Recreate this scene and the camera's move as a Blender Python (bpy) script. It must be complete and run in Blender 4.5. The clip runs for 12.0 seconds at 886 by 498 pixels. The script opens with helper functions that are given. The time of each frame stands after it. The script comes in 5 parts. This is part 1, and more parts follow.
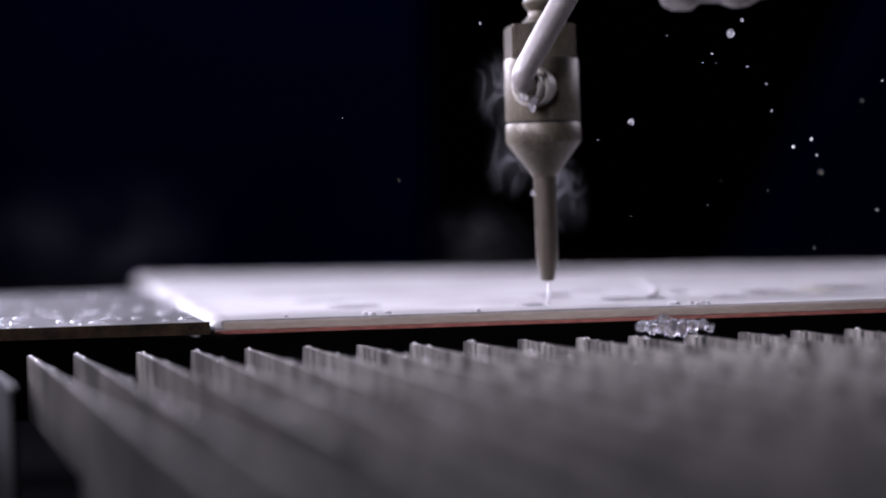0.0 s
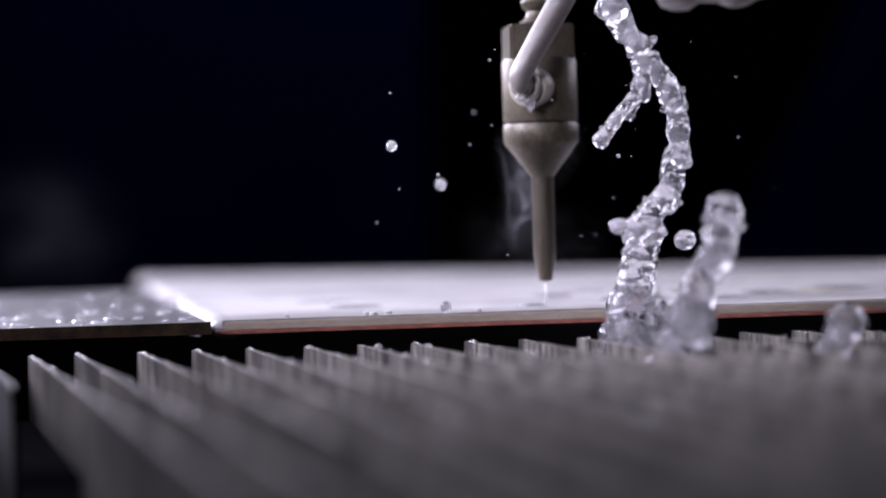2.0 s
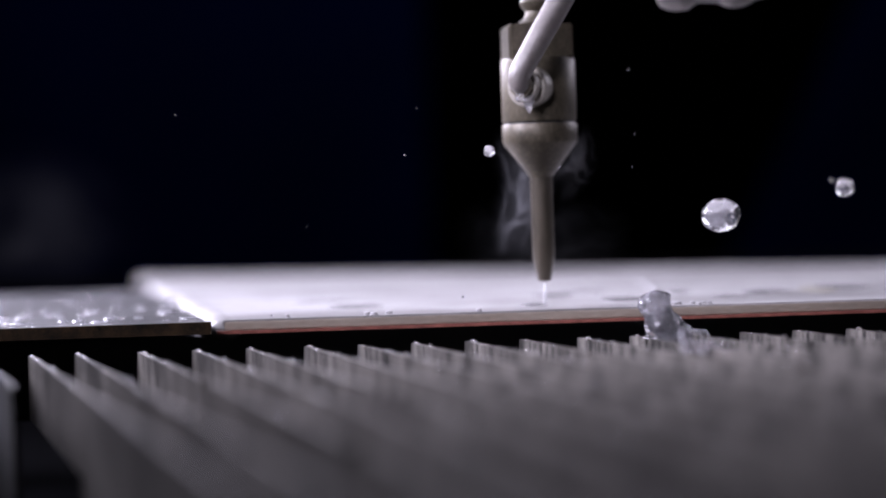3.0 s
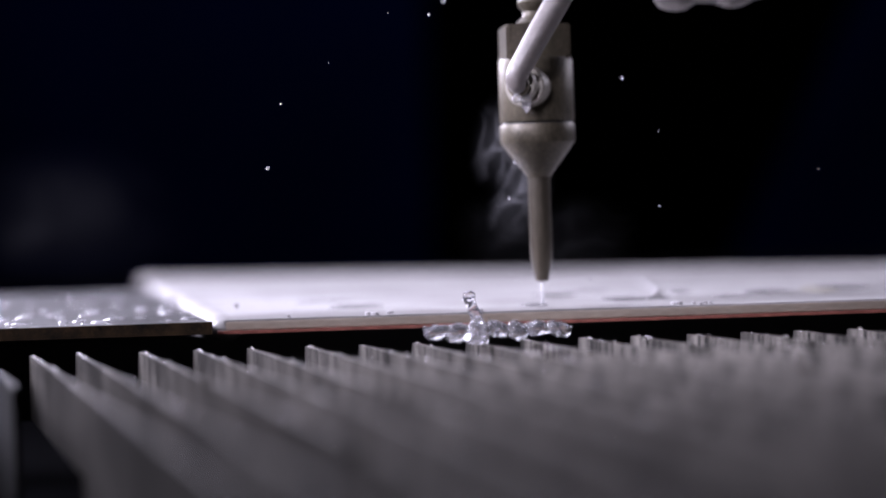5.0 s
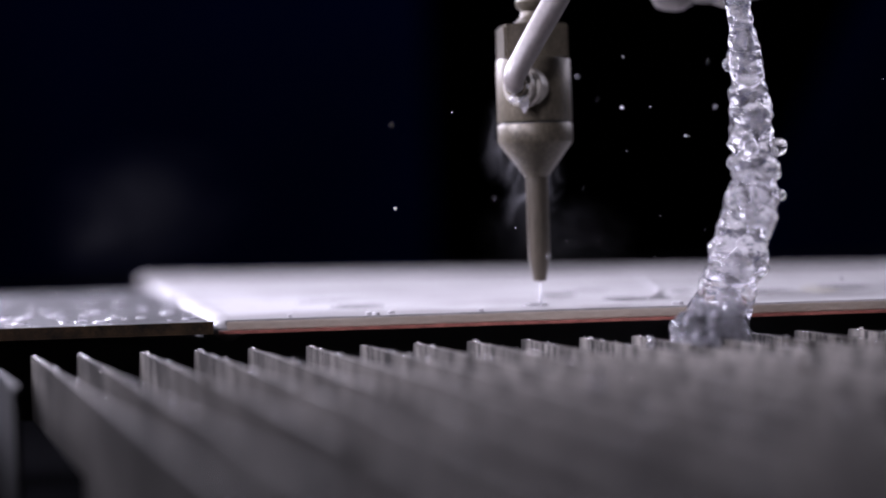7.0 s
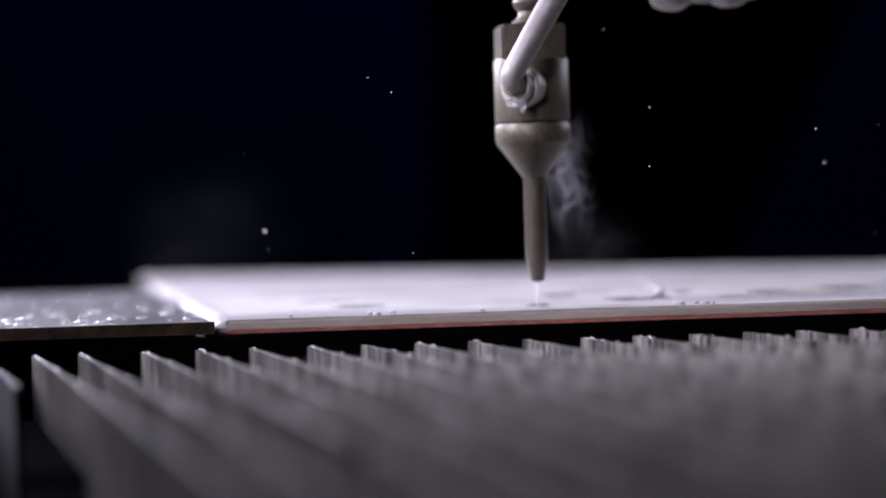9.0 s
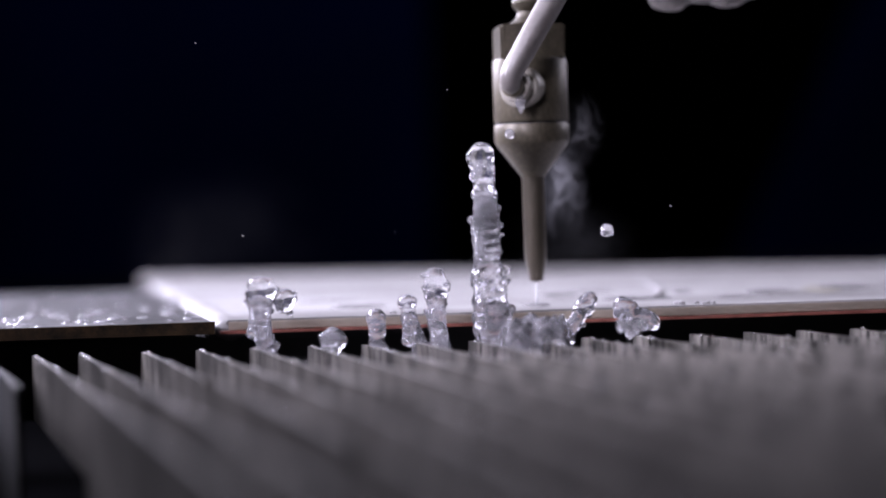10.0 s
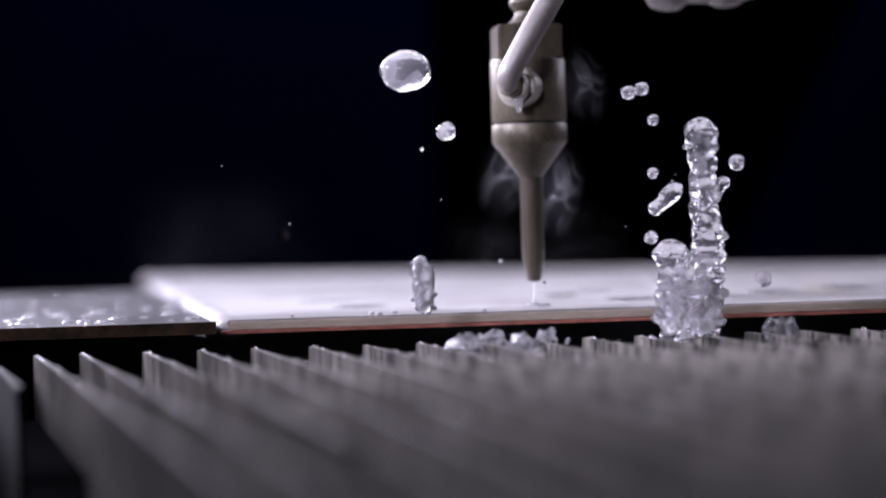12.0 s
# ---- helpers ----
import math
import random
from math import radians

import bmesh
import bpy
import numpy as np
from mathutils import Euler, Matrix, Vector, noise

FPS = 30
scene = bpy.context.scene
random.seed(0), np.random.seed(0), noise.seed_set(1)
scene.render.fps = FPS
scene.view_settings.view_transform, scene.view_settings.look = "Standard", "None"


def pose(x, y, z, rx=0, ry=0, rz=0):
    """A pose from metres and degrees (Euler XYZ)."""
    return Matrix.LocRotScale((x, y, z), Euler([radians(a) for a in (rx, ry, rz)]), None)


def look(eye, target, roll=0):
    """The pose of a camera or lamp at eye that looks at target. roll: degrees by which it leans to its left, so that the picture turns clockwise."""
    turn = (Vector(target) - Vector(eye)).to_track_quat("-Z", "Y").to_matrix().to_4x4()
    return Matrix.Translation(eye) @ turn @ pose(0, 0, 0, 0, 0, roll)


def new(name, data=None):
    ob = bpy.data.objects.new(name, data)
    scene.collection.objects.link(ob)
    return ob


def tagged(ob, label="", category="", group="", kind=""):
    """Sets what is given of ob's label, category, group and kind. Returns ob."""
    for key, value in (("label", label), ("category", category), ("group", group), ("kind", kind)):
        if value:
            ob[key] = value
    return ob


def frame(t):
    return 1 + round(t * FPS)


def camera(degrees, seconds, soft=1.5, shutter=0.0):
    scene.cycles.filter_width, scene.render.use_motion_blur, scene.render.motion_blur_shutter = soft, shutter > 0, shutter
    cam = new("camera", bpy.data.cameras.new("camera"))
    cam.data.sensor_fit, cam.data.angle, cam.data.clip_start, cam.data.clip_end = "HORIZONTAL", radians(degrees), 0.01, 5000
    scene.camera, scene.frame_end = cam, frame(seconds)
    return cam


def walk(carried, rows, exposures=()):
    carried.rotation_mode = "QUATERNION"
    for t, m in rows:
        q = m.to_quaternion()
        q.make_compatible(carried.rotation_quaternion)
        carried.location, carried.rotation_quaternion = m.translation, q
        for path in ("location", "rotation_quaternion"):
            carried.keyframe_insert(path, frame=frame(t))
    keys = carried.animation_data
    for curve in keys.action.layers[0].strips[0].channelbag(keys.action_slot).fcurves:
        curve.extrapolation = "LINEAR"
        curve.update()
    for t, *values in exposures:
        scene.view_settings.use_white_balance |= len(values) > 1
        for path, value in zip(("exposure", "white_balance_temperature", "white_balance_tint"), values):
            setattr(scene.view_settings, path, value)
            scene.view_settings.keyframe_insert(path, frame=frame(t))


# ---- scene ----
cam = camera(24.0, 12.0, soft=1.8)
EYE = (0.0, 0.0, 0.0555)
PITCH = math.tan(radians(1.58))


def aim(t):
    """The slow pan to the left of a camera on a tripod."""
    return look(EYE, (-0.00025 * t, 1.0, EYE[2] - PITCH), -1.89)


walk(cam, [(t, aim(t)) for t in (0, 3, 6, 9, 12)])
cam.data.dof.use_dof = True
cam.data.dof.focus_distance = 0.786
cam.data.dof.aperture_fstop = 3.5

# ---- world and lamps ----
world = bpy.data.worlds.new("world")
scene.world = world
world.use_nodes = True
world.node_tree.nodes["Background"].inputs[0].default_value = (0.01, 0.012, 0.02, 1)
world.node_tree.nodes["Background"].inputs[1].default_value = 0.1
scene.view_settings.exposure = 0.0


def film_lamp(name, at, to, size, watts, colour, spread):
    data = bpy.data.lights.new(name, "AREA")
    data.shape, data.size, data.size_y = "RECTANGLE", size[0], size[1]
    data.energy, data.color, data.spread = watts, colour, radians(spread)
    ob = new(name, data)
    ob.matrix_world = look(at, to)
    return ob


# a soft lamp on the left, a hard one behind on the left, a weak rim lamp on the right
film_lamp("key_lamp", (-0.61, 0.64, 0.38), (-0.06, 0.85, 0.06), (0.30, 0.30), 1.5, (0.83, 0.793, 1.0), 48)
film_lamp("back_lamp", (-0.62, 1.50, 0.42), (-0.19, 1.04, 0.02), (0.40, 0.30), 2.6, (0.82, 0.785, 1.0), 57)
film_lamp("rim_lamp", (0.62, 1.20, 0.40), (0.08, 0.77, 0.06), (0.45, 0.40), 0.50, (0.83, 0.793, 1.0), 60)
film_lamp("front_lamp", (-0.42, -0.12, 0.52), (0.04, 0.82, 0.09), (0.16, 0.16), 0.085, (0.84, 0.80, 1.0), 15)
# unseen softbox, added above so that the water has brightness to refract
film_lamp("fill_softbox", (-0.32, 1.32, 0.66), (-0.10, 0.98, 0.0), (1.2, 0.9), 6.3, (0.83, 0.793, 1.0), 130)
# unseen blue lamp, added to lift the back wall to navy
film_lamp("wall_fill_lamp", (0.1, 3.6, 1.9), (0.2, 5.0, 0.2), (2.6, 0.3), 2.0, (0.12, 0.30, 1.0), 120)


# ---- materials ----
def material(name, colour, dark=None, rough=0.5, metal=0.0, scale=60.0, stretch=(1, 1, 1), bump=0.15, fine=900.0,
             spread=0.12, low=0.35, high=0.7, clear=0.0, passing=0.0, under=0.0, shine=0.5, vary=False):
    m = bpy.data.materials.new(name)
    m.use_nodes = True
    nt = m.node_tree
    b = nt.nodes["Principled BSDF"]
    dark = dark or tuple(c * 0.6 for c in colour)
    tc = nt.nodes.new("ShaderNodeTexCoord")
    mp = nt.nodes.new("ShaderNodeMapping")
    mp.inputs["Scale"].default_value = stretch
    nt.links.new(tc.outputs["Object"], mp.inputs["Vector"])
    if vary:
        info = nt.nodes.new("ShaderNodeObjectInfo")
        away = nt.nodes.new("ShaderNodeMath")
        away.operation = "MULTIPLY"
        away.inputs[1].default_value = 9.0
        nt.links.new(info.outputs["Random"], away.inputs[0])
        nt.links.new(away.outputs[0], mp.inputs["Location"])
    big = nt.nodes.new("ShaderNodeTexNoise")
    big.inputs["Scale"].default_value, big.inputs["Detail"].default_value = scale, 6
    small = nt.nodes.new("ShaderNodeTexNoise")
    small.inputs["Scale"].default_value, small.inputs["Detail"].default_value = fine, 4
    nt.links.new(mp.outputs[0], big.inputs["Vector"])
    nt.links.new(mp.outputs[0], small.inputs["Vector"])
    ramp = nt.nodes.new("ShaderNodeValToRGB")
    ramp.color_ramp.elements[0].position, ramp.color_ramp.elements[1].position = low, high
    ramp.color_ramp.elements[0].color, ramp.color_ramp.elements[1].color = (*dark, 1), (*colour, 1)
    mix = nt.nodes.new("ShaderNodeMath")
    mix.operation = "MULTIPLY_ADD"
    mix.inputs[1].default_value, mix.inputs[2].default_value = 0.35, 0.0
    nt.links.new(small.outputs[0], mix.inputs[0])
    add = nt.nodes.new("ShaderNodeMath")
    add.operation = "MULTIPLY_ADD"
    add.inputs[1].default_value = 0.65
    nt.links.new(big.outputs[0], add.inputs[0])
    nt.links.new(mix.outputs[0], add.inputs[2])
    nt.links.new(add.outputs[0], ramp.inputs[0])
    nt.links.new(ramp.outputs[0], b.inputs["Base Color"])
    rr = nt.nodes.new("ShaderNodeMapRange")
    rr.inputs["To Min"].default_value, rr.inputs["To Max"].default_value = max(0.02, rough - spread), min(1, rough + spread)
    nt.links.new(big.outputs[0], rr.inputs["Value"])
    nt.links.new(rr.outputs[0], b.inputs["Roughness"])
    b.inputs["Metallic"].default_value = metal
    b.inputs["Specular IOR Level"].default_value = shine
    b.inputs["Coat Weight"].default_value = clear
    b.inputs["Coat Roughness"].default_value = 0.12
    b.inputs["Transmission Weight"].default_value = passing
    b.inputs["Subsurface Weight"].default_value = under
    b.inputs["Subsurface Radius"].default_value = (0.006, 0.006, 0.006)
    b.inputs["Subsurface Scale"].default_value = 1.0
    bp = nt.nodes.new("ShaderNodeBump")
    bp.inputs["Strength"].default_value, bp.inputs["Distance"].default_value = bump, 0.0006
    nt.links.new(add.outputs[0], bp.inputs["Height"])
    nt.links.new(bp.outputs[0], b.inputs["Normal"])
    return m


SLAT = material("grimy_steel", (0.245, 0.227, 0.202), (0.050, 0.047, 0.042), 0.42, 0.3, 75, (1, 1, 0.3), 0.35, 700, low=0.38, high=0.60, clear=0.3, vary=True)


def score_and_shade(m):
    """Narrow jet cuts, painted dark in the upper edge near each slat's end."""
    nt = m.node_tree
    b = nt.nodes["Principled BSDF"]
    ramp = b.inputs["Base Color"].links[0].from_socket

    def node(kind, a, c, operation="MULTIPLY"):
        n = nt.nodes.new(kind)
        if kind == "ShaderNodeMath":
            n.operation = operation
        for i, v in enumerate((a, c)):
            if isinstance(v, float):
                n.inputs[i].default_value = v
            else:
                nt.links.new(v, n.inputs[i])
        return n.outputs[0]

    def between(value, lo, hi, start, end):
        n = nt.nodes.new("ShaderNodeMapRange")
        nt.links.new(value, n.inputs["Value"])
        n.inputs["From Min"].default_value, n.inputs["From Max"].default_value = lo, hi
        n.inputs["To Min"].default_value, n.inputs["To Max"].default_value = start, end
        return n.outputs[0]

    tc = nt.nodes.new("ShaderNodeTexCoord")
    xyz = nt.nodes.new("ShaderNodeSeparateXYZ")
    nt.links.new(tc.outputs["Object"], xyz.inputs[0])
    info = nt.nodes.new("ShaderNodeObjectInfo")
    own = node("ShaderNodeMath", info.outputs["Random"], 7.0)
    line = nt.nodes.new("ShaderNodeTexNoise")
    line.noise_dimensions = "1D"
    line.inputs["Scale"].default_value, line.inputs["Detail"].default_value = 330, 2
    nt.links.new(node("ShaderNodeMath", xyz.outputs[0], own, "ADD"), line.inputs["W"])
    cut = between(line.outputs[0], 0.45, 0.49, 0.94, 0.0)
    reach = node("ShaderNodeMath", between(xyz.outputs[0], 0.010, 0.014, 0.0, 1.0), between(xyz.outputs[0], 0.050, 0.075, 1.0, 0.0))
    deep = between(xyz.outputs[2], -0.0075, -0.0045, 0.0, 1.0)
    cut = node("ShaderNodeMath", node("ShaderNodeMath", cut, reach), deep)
    scale = between(xyz.outputs[0], 0.004, 0.009, 0.75, 0.0)       # shade of the bevelled end, painted into the tip's colour
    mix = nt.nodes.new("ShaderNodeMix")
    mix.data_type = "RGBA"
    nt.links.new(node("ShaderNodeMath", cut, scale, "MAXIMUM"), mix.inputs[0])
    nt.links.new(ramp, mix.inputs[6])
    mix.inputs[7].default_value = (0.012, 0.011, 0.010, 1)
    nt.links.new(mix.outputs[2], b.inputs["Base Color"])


score_and_shade(SLAT)
# darker copy of the slat steel: shade on the short slats, put into colour
SHADED = material("shaded_slat_steel", (0.022, 0.021, 0.020), (0.007, 0.007, 0.006), 0.6, 0.2, 150, (1, 1, 0.2), 0.45, 800, vary=True)
STEEL = material("wet_steel", (0.10, 0.10, 0.106), (0.018, 0.018, 0.020), 0.36, 0.35, 50, (1, 1, 1), 0.5, 500, clear=0.25)
RUST = material("rusty_steel_edge", (0.06, 0.036, 0.017), (0.006, 0.005, 0.004), 0.7, 0.0, 150, shine=0.1)
WHITE = material("wet_white_sheet", (0.35, 0.342, 0.342), (0.165, 0.16, 0.158), 0.5, 0.0, 15, (0.6, 1.6, 1), 0.06, 90, low=0.40, high=0.62, shine=0.2)
CHIP = material("bright_white_sliver", (0.40, 0.39, 0.40), (0.3, 0.29, 0.3), 0.4)
RESIDUE = material("dried_residue", (0.27, 0.255, 0.215), (0.20, 0.19, 0.16), 0.6, 0.0, 120)
WETTED = material("wetted_white_sheet", (0.30, 0.293, 0.296), (0.24, 0.235, 0.24), 0.18, 0.0, 60, shine=0.3)
CUT = material("beige_cut_edge", (0.40, 0.345, 0.28), (0.24, 0.20, 0.16), 0.6, 0.0, 60, (0.3, 1, 1), 0.2, 700)
COPPER = material("copper_red_film", (0.42, 0.15, 0.115), (0.20, 0.07, 0.055), 0.4, 0.1, 180)
BLACK = material("black_painted_steel", (0.025, 0.025, 0.028), (0.010, 0.010, 0.011), 0.5, 0.2, 120)
HEAD = material("worn_grey_nozzle_metal", (0.115, 0.098, 0.069), (0.038, 0.032, 0.022), 0.42, 0.3, 45, (1, 1, 0.6), 0.2, 900, low=0.38, high=0.62)
TUBE = material("grey_carbide", (0.095, 0.08, 0.06), (0.05, 0.043, 0.033), 0.33, 0.4, 80, (1, 1, 0.2), 0.1, 900)
HOSE = material("milky_plastic", (0.23, 0.208, 0.20), (0.15, 0.136, 0.13), 0.35, 0.0, 60, (1, 1, 1), 0.08, 600, under=1.0)
CHROME = material("bright_fitting", (0.40, 0.37, 0.32), (0.24, 0.22, 0.19), 0.4, 0.1, 120, (1, 1, 1), 0.05)
WALL = material("navy_wall", (0.006, 0.012, 0.10), (0.001, 0.002, 0.022), 0.8, 0.0, 1.6, (1, 1, 1), 0.1, 30, low=0.3, high=0.75)
PITCH_BLACK = material("matt_black", (0.003, 0.003, 0.003), (0.001, 0.001, 0.001), 0.9, 0.0, 20)
POOL = material("dark_tank_water", (0.004, 0.004, 0.005), (0.002, 0.002, 0.002), 0.7, 0.0, 30, shine=0.0)


def water_material(name, froth, spread, scale, height):
    """Clear wrinkled water with fine bubbles in it; froth is the share of light that the bubbles scatter."""
    m = bpy.data.materials.new(name)
    m.use_nodes = True
    nt = m.node_tree
    nt.nodes.remove(nt.nodes["Principled BSDF"])
    tc = nt.nodes.new("ShaderNodeTexCoord")
    # small round swellings of the surface, bent by a slow swirl
    swirl = nt.nodes.new("ShaderNodeTexNoise")
    swirl.inputs["Scale"].default_value, swirl.inputs["Detail"].default_value = scale * 0.5, 2
    bend = nt.nodes.new("ShaderNodeVectorMath")
    bend.operation = "MULTIPLY_ADD"
    bend.inputs[1].default_value = (0.9 / scale,) * 3
    nt.links.new(tc.outputs["Object"], swirl.inputs["Vector"])
    nt.links.new(swirl.outputs["Color"], bend.inputs[0])
    nt.links.new(tc.outputs["Object"], bend.inputs[2])
    cell = nt.nodes.new("ShaderNodeTexVoronoi")
    cell.feature = "SMOOTH_F1"
    cell.inputs["Scale"].default_value, cell.inputs["Smoothness"].default_value = scale, 0.35
    nt.links.new(bend.outputs[0], cell.inputs["Vector"])
    low = nt.nodes.new("ShaderNodeMath")
    low.operation = "MULTIPLY_ADD"
    low.inputs[1].default_value, low.inputs[2].default_value = -1.0, 1.0
    nt.links.new(cell.outputs["Distance"], low.inputs[0])
    bp = nt.nodes.new("ShaderNodeBump")
    bp.inputs["Strength"].default_value, bp.inputs["Distance"].default_value = 1.0, height
    fine = nt.nodes.new("ShaderNodeTexNoise")
    fine.inputs["Scale"].default_value, fine.inputs["Detail"].default_value = scale * 1.9, 1
    both = nt.nodes.new("ShaderNodeMath")
    both.operation = "MULTIPLY_ADD"
    both.inputs[1].default_value = 0.7
    nt.links.new(bend.outputs[0], fine.inputs["Vector"])
    nt.links.new(fine.outputs[0], both.inputs[0])
    nt.links.new(low.outputs[0], both.inputs[2])
    nt.links.new(both.outputs[0], bp.inputs["Height"])
    glass = nt.nodes.new("ShaderNodeBsdfGlass")
    glass.inputs["IOR"].default_value, glass.inputs["Roughness"].default_value = 1.33, 0.01
    white = nt.nodes.new("ShaderNodeBsdfDiffuse")
    through_it = nt.nodes.new("ShaderNodeBsdfTranslucent")
    for b in (white, through_it):
        b.inputs["Color"].default_value = (0.90, 0.885, 0.96, 1)
    foam = nt.nodes.new("ShaderNodeMixShader")
    foam.inputs[0].default_value = 0.5
    nt.links.new(white.outputs[0], foam.inputs[1])
    nt.links.new(through_it.outputs[0], foam.inputs[2])
    gloss = nt.nodes.new("ShaderNodeBsdfGlossy")
    gloss.inputs["Roughness"].default_value = 0.06
    fres = nt.nodes.new("ShaderNodeFresnel")
    fres.inputs["IOR"].default_value = 1.45
    skin = nt.nodes.new("ShaderNodeMixShader")
    nt.links.new(fres.outputs[0], skin.inputs[0])
    nt.links.new(foam.outputs[0], skin.inputs[1])
    nt.links.new(gloss.outputs[0], skin.inputs[2])
    for b in (glass, gloss, fres):
        nt.links.new(bp.outputs[0], b.inputs["Normal"])
    # clouds of bubbles, and clear lenses between them
    sep = nt.nodes.new("ShaderNodeSeparateColor")
    nt.links.new(cell.outputs["Color"], sep.inputs[0])
    share = nt.nodes.new("ShaderNodeMapRange")
    share.inputs["From Min"].default_value, share.inputs["From Max"].default_value = 0.2, 0.8
    share.inputs["To Min"].default_value, share.inputs["To Max"].default_value = max(0, froth - spread), min(1, froth + spread)
    nt.links.new(sep.outputs[0], share.inputs["Value"])
    mix = nt.nodes.new("ShaderNodeMixShader")
    nt.links.new(share.outputs[0], mix.inputs[0])
    nt.links.new(glass.outputs[0], mix.inputs[1])
    nt.links.new(skin.outputs[0], mix.inputs[2])
    nt.links.new(mix.outputs[0], nt.nodes["Material Output"].inputs[0])
    return m


WATER = water_material("splashing_water", 0.15, 0.10, 350, 0.0006)
CLEAR = water_material("clear_water", 0.08, 0.08, 2.1, 0.0006)
DROP = water_material("clear_drop", 0.20, 0.12, 1.6, 0.0006)
# extra froth whitens these beads in place of bright glints
BEAD = water_material("bright_bead", 0.3, 0.15, 300, 0.0003)
FILM = water_material("clear_film", 0.06, 0.05, 260, 0.0006)
JET = material("white_jet_water", (0.40, 0.40, 0.41), (0.3, 0.3, 0.31), 0.25, 0.0, 300, under=0.6)


# ---- mesh helpers ----
def mesh_of(name, bm, mat, smooth=True):
    bmesh.ops.recalc_face_normals(bm, faces=bm.faces)
    me = bpy.data.meshes.new(name)
    bm.to_mesh(me)
    bm.free()
    for p in me.polygons:
        p.use_smooth = smooth
    me.materials.append(mat)
    return me


def part(name, bm, mat, parent, label="", smooth=True):
    ob = new(name, bm if isinstance(bm, bpy.types.Mesh) else mesh_of(name, bm, mat, smooth))
    ob.parent = parent
    return tagged(ob, label)


def box(x0, x1, y0, y1, z0, z1, bevel=0.0):
    bm = bmesh.new()
    bmesh.ops.create_cube(bm, size=1)
    for v in bm.verts:
        v.co = Vector(((x0 + x1) / 2 + v.co.x * (x1 - x0), (y0 + y1) / 2 + v.co.y * (y1 - y0), (z0 + z1) / 2 + v.co.z * (z1 - z0)))
    if bevel:
        bmesh.ops.bevel(bm, geom=bm.edges[:], offset=bevel, segments=2, affect="EDGES")
    return bm


def prism(outline, z0, z1, bevel=0.0):
    """A slab with that outline in plan."""
    bm = bmesh.new()
    low = [bm.verts.new((x, y, z0)) for x, y in outline]
    top = [bm.verts.new((x, y, z1)) for x, y in outline]
    bm.faces.new(low)
    bm.faces.new(top)
    for i in range(len(outline)):
        j = (i + 1) % len(outline)
        bm.faces.new((low[i], low[j], top[j], top[i]))
    if bevel:
        bmesh.ops.bevel(bm, geom=bm.edges[:], offset=bevel, segments=2, affect="EDGES")
    return bm


def lathe(profile, segments=48):
    """A turned body: profile of (radius, z) from the bottom to the top."""
    bm = bmesh.new()
    rings = []
    for r, z in profile:
        if r < 1e-6:
            rings.append([bm.verts.new((0, 0, z))])
        else:
            rings.append([bm.verts.new((r * math.cos(a), r * math.sin(a), z)) for a in [math.tau * i / segments for i in range(segments)]])
    for a, b in zip(rings, rings[1:]):
        for i in range(segments):
            j = (i + 1) % segments
            if len(a) == 1:
                bm.faces.new((a[0], b[j], b[i]))
            elif len(b) == 1:
                bm.faces.new((a[i], a[j], b[0]))
            else:
                bm.faces.new((a[i], a[j], b[j], b[i]))
    for ring in (rings[0], rings[-1]):
        if len(ring) > 1:
            bm.faces.new(ring)
    return bm


def sharpen(ob, degrees=35):
    ob.data.set_sharp_from_angle(angle=radians(degrees))
    return ob


def tube_along(points, radii, segments=20):
    bm = bmesh.new()
    pts = [Vector(p) for p in points]
    rings = []
    for i, p in enumerate(pts):
        d = (pts[min(i + 1, len(pts) - 1)] - pts[max(i - 1, 0)]).normalized()
        side = d.cross(Vector((0, 1, 0.01))).normalized()
        up = side.cross(d)
        rings.append([bm.verts.new(p + radii[i] * (side * math.cos(a) + up * math.sin(a))) for a in [math.tau * k / segments for k in range(segments)]])
    for a, b in zip(rings, rings[1:]):
        for i in range(segments):
            j = (i + 1) % segments
            bm.faces.new((a[i], a[j], b[j], b[i]))
    bm.faces.new(rings[0])
    bm.faces.new(rings[-1])
    return bm


# ---- the dark hall ----
def hall():
    floor = new("floor", mesh_of("floor", box(-4, 4, -2.5, 5.2, -0.95, -0.9), BLACK, False))
    tagged(floor, "dark concrete floor of the unlit hall", "floor", kind="structure")
    ceiling = new("ceiling", mesh_of("ceiling", box(-4, 4, -2.5, 5.2, 2.6, 2.7), PITCH_BLACK, False))
    tagged(ceiling, "dark ceiling of the unlit hall", "ceiling", kind="structure")
    for name, b in (("wall_north", (-4, 4, 5.0, 5.15, -0.9, 2.6)), ("wall_south", (-4, 4, -2.45, -2.3, -0.9, 2.6)),
                    ("wall_west", (-4, -3.85, -2.3, 5.0, -0.9, 2.6)), ("wall_east", (3.85, 4, -2.3, 5.0, -0.9, 2.6))):
        w = new(name, mesh_of(name, box(*b), WALL, False))
        tagged(w, "dark navy painted wall of the hall, almost unlit", "wall", kind="structure")


hall()


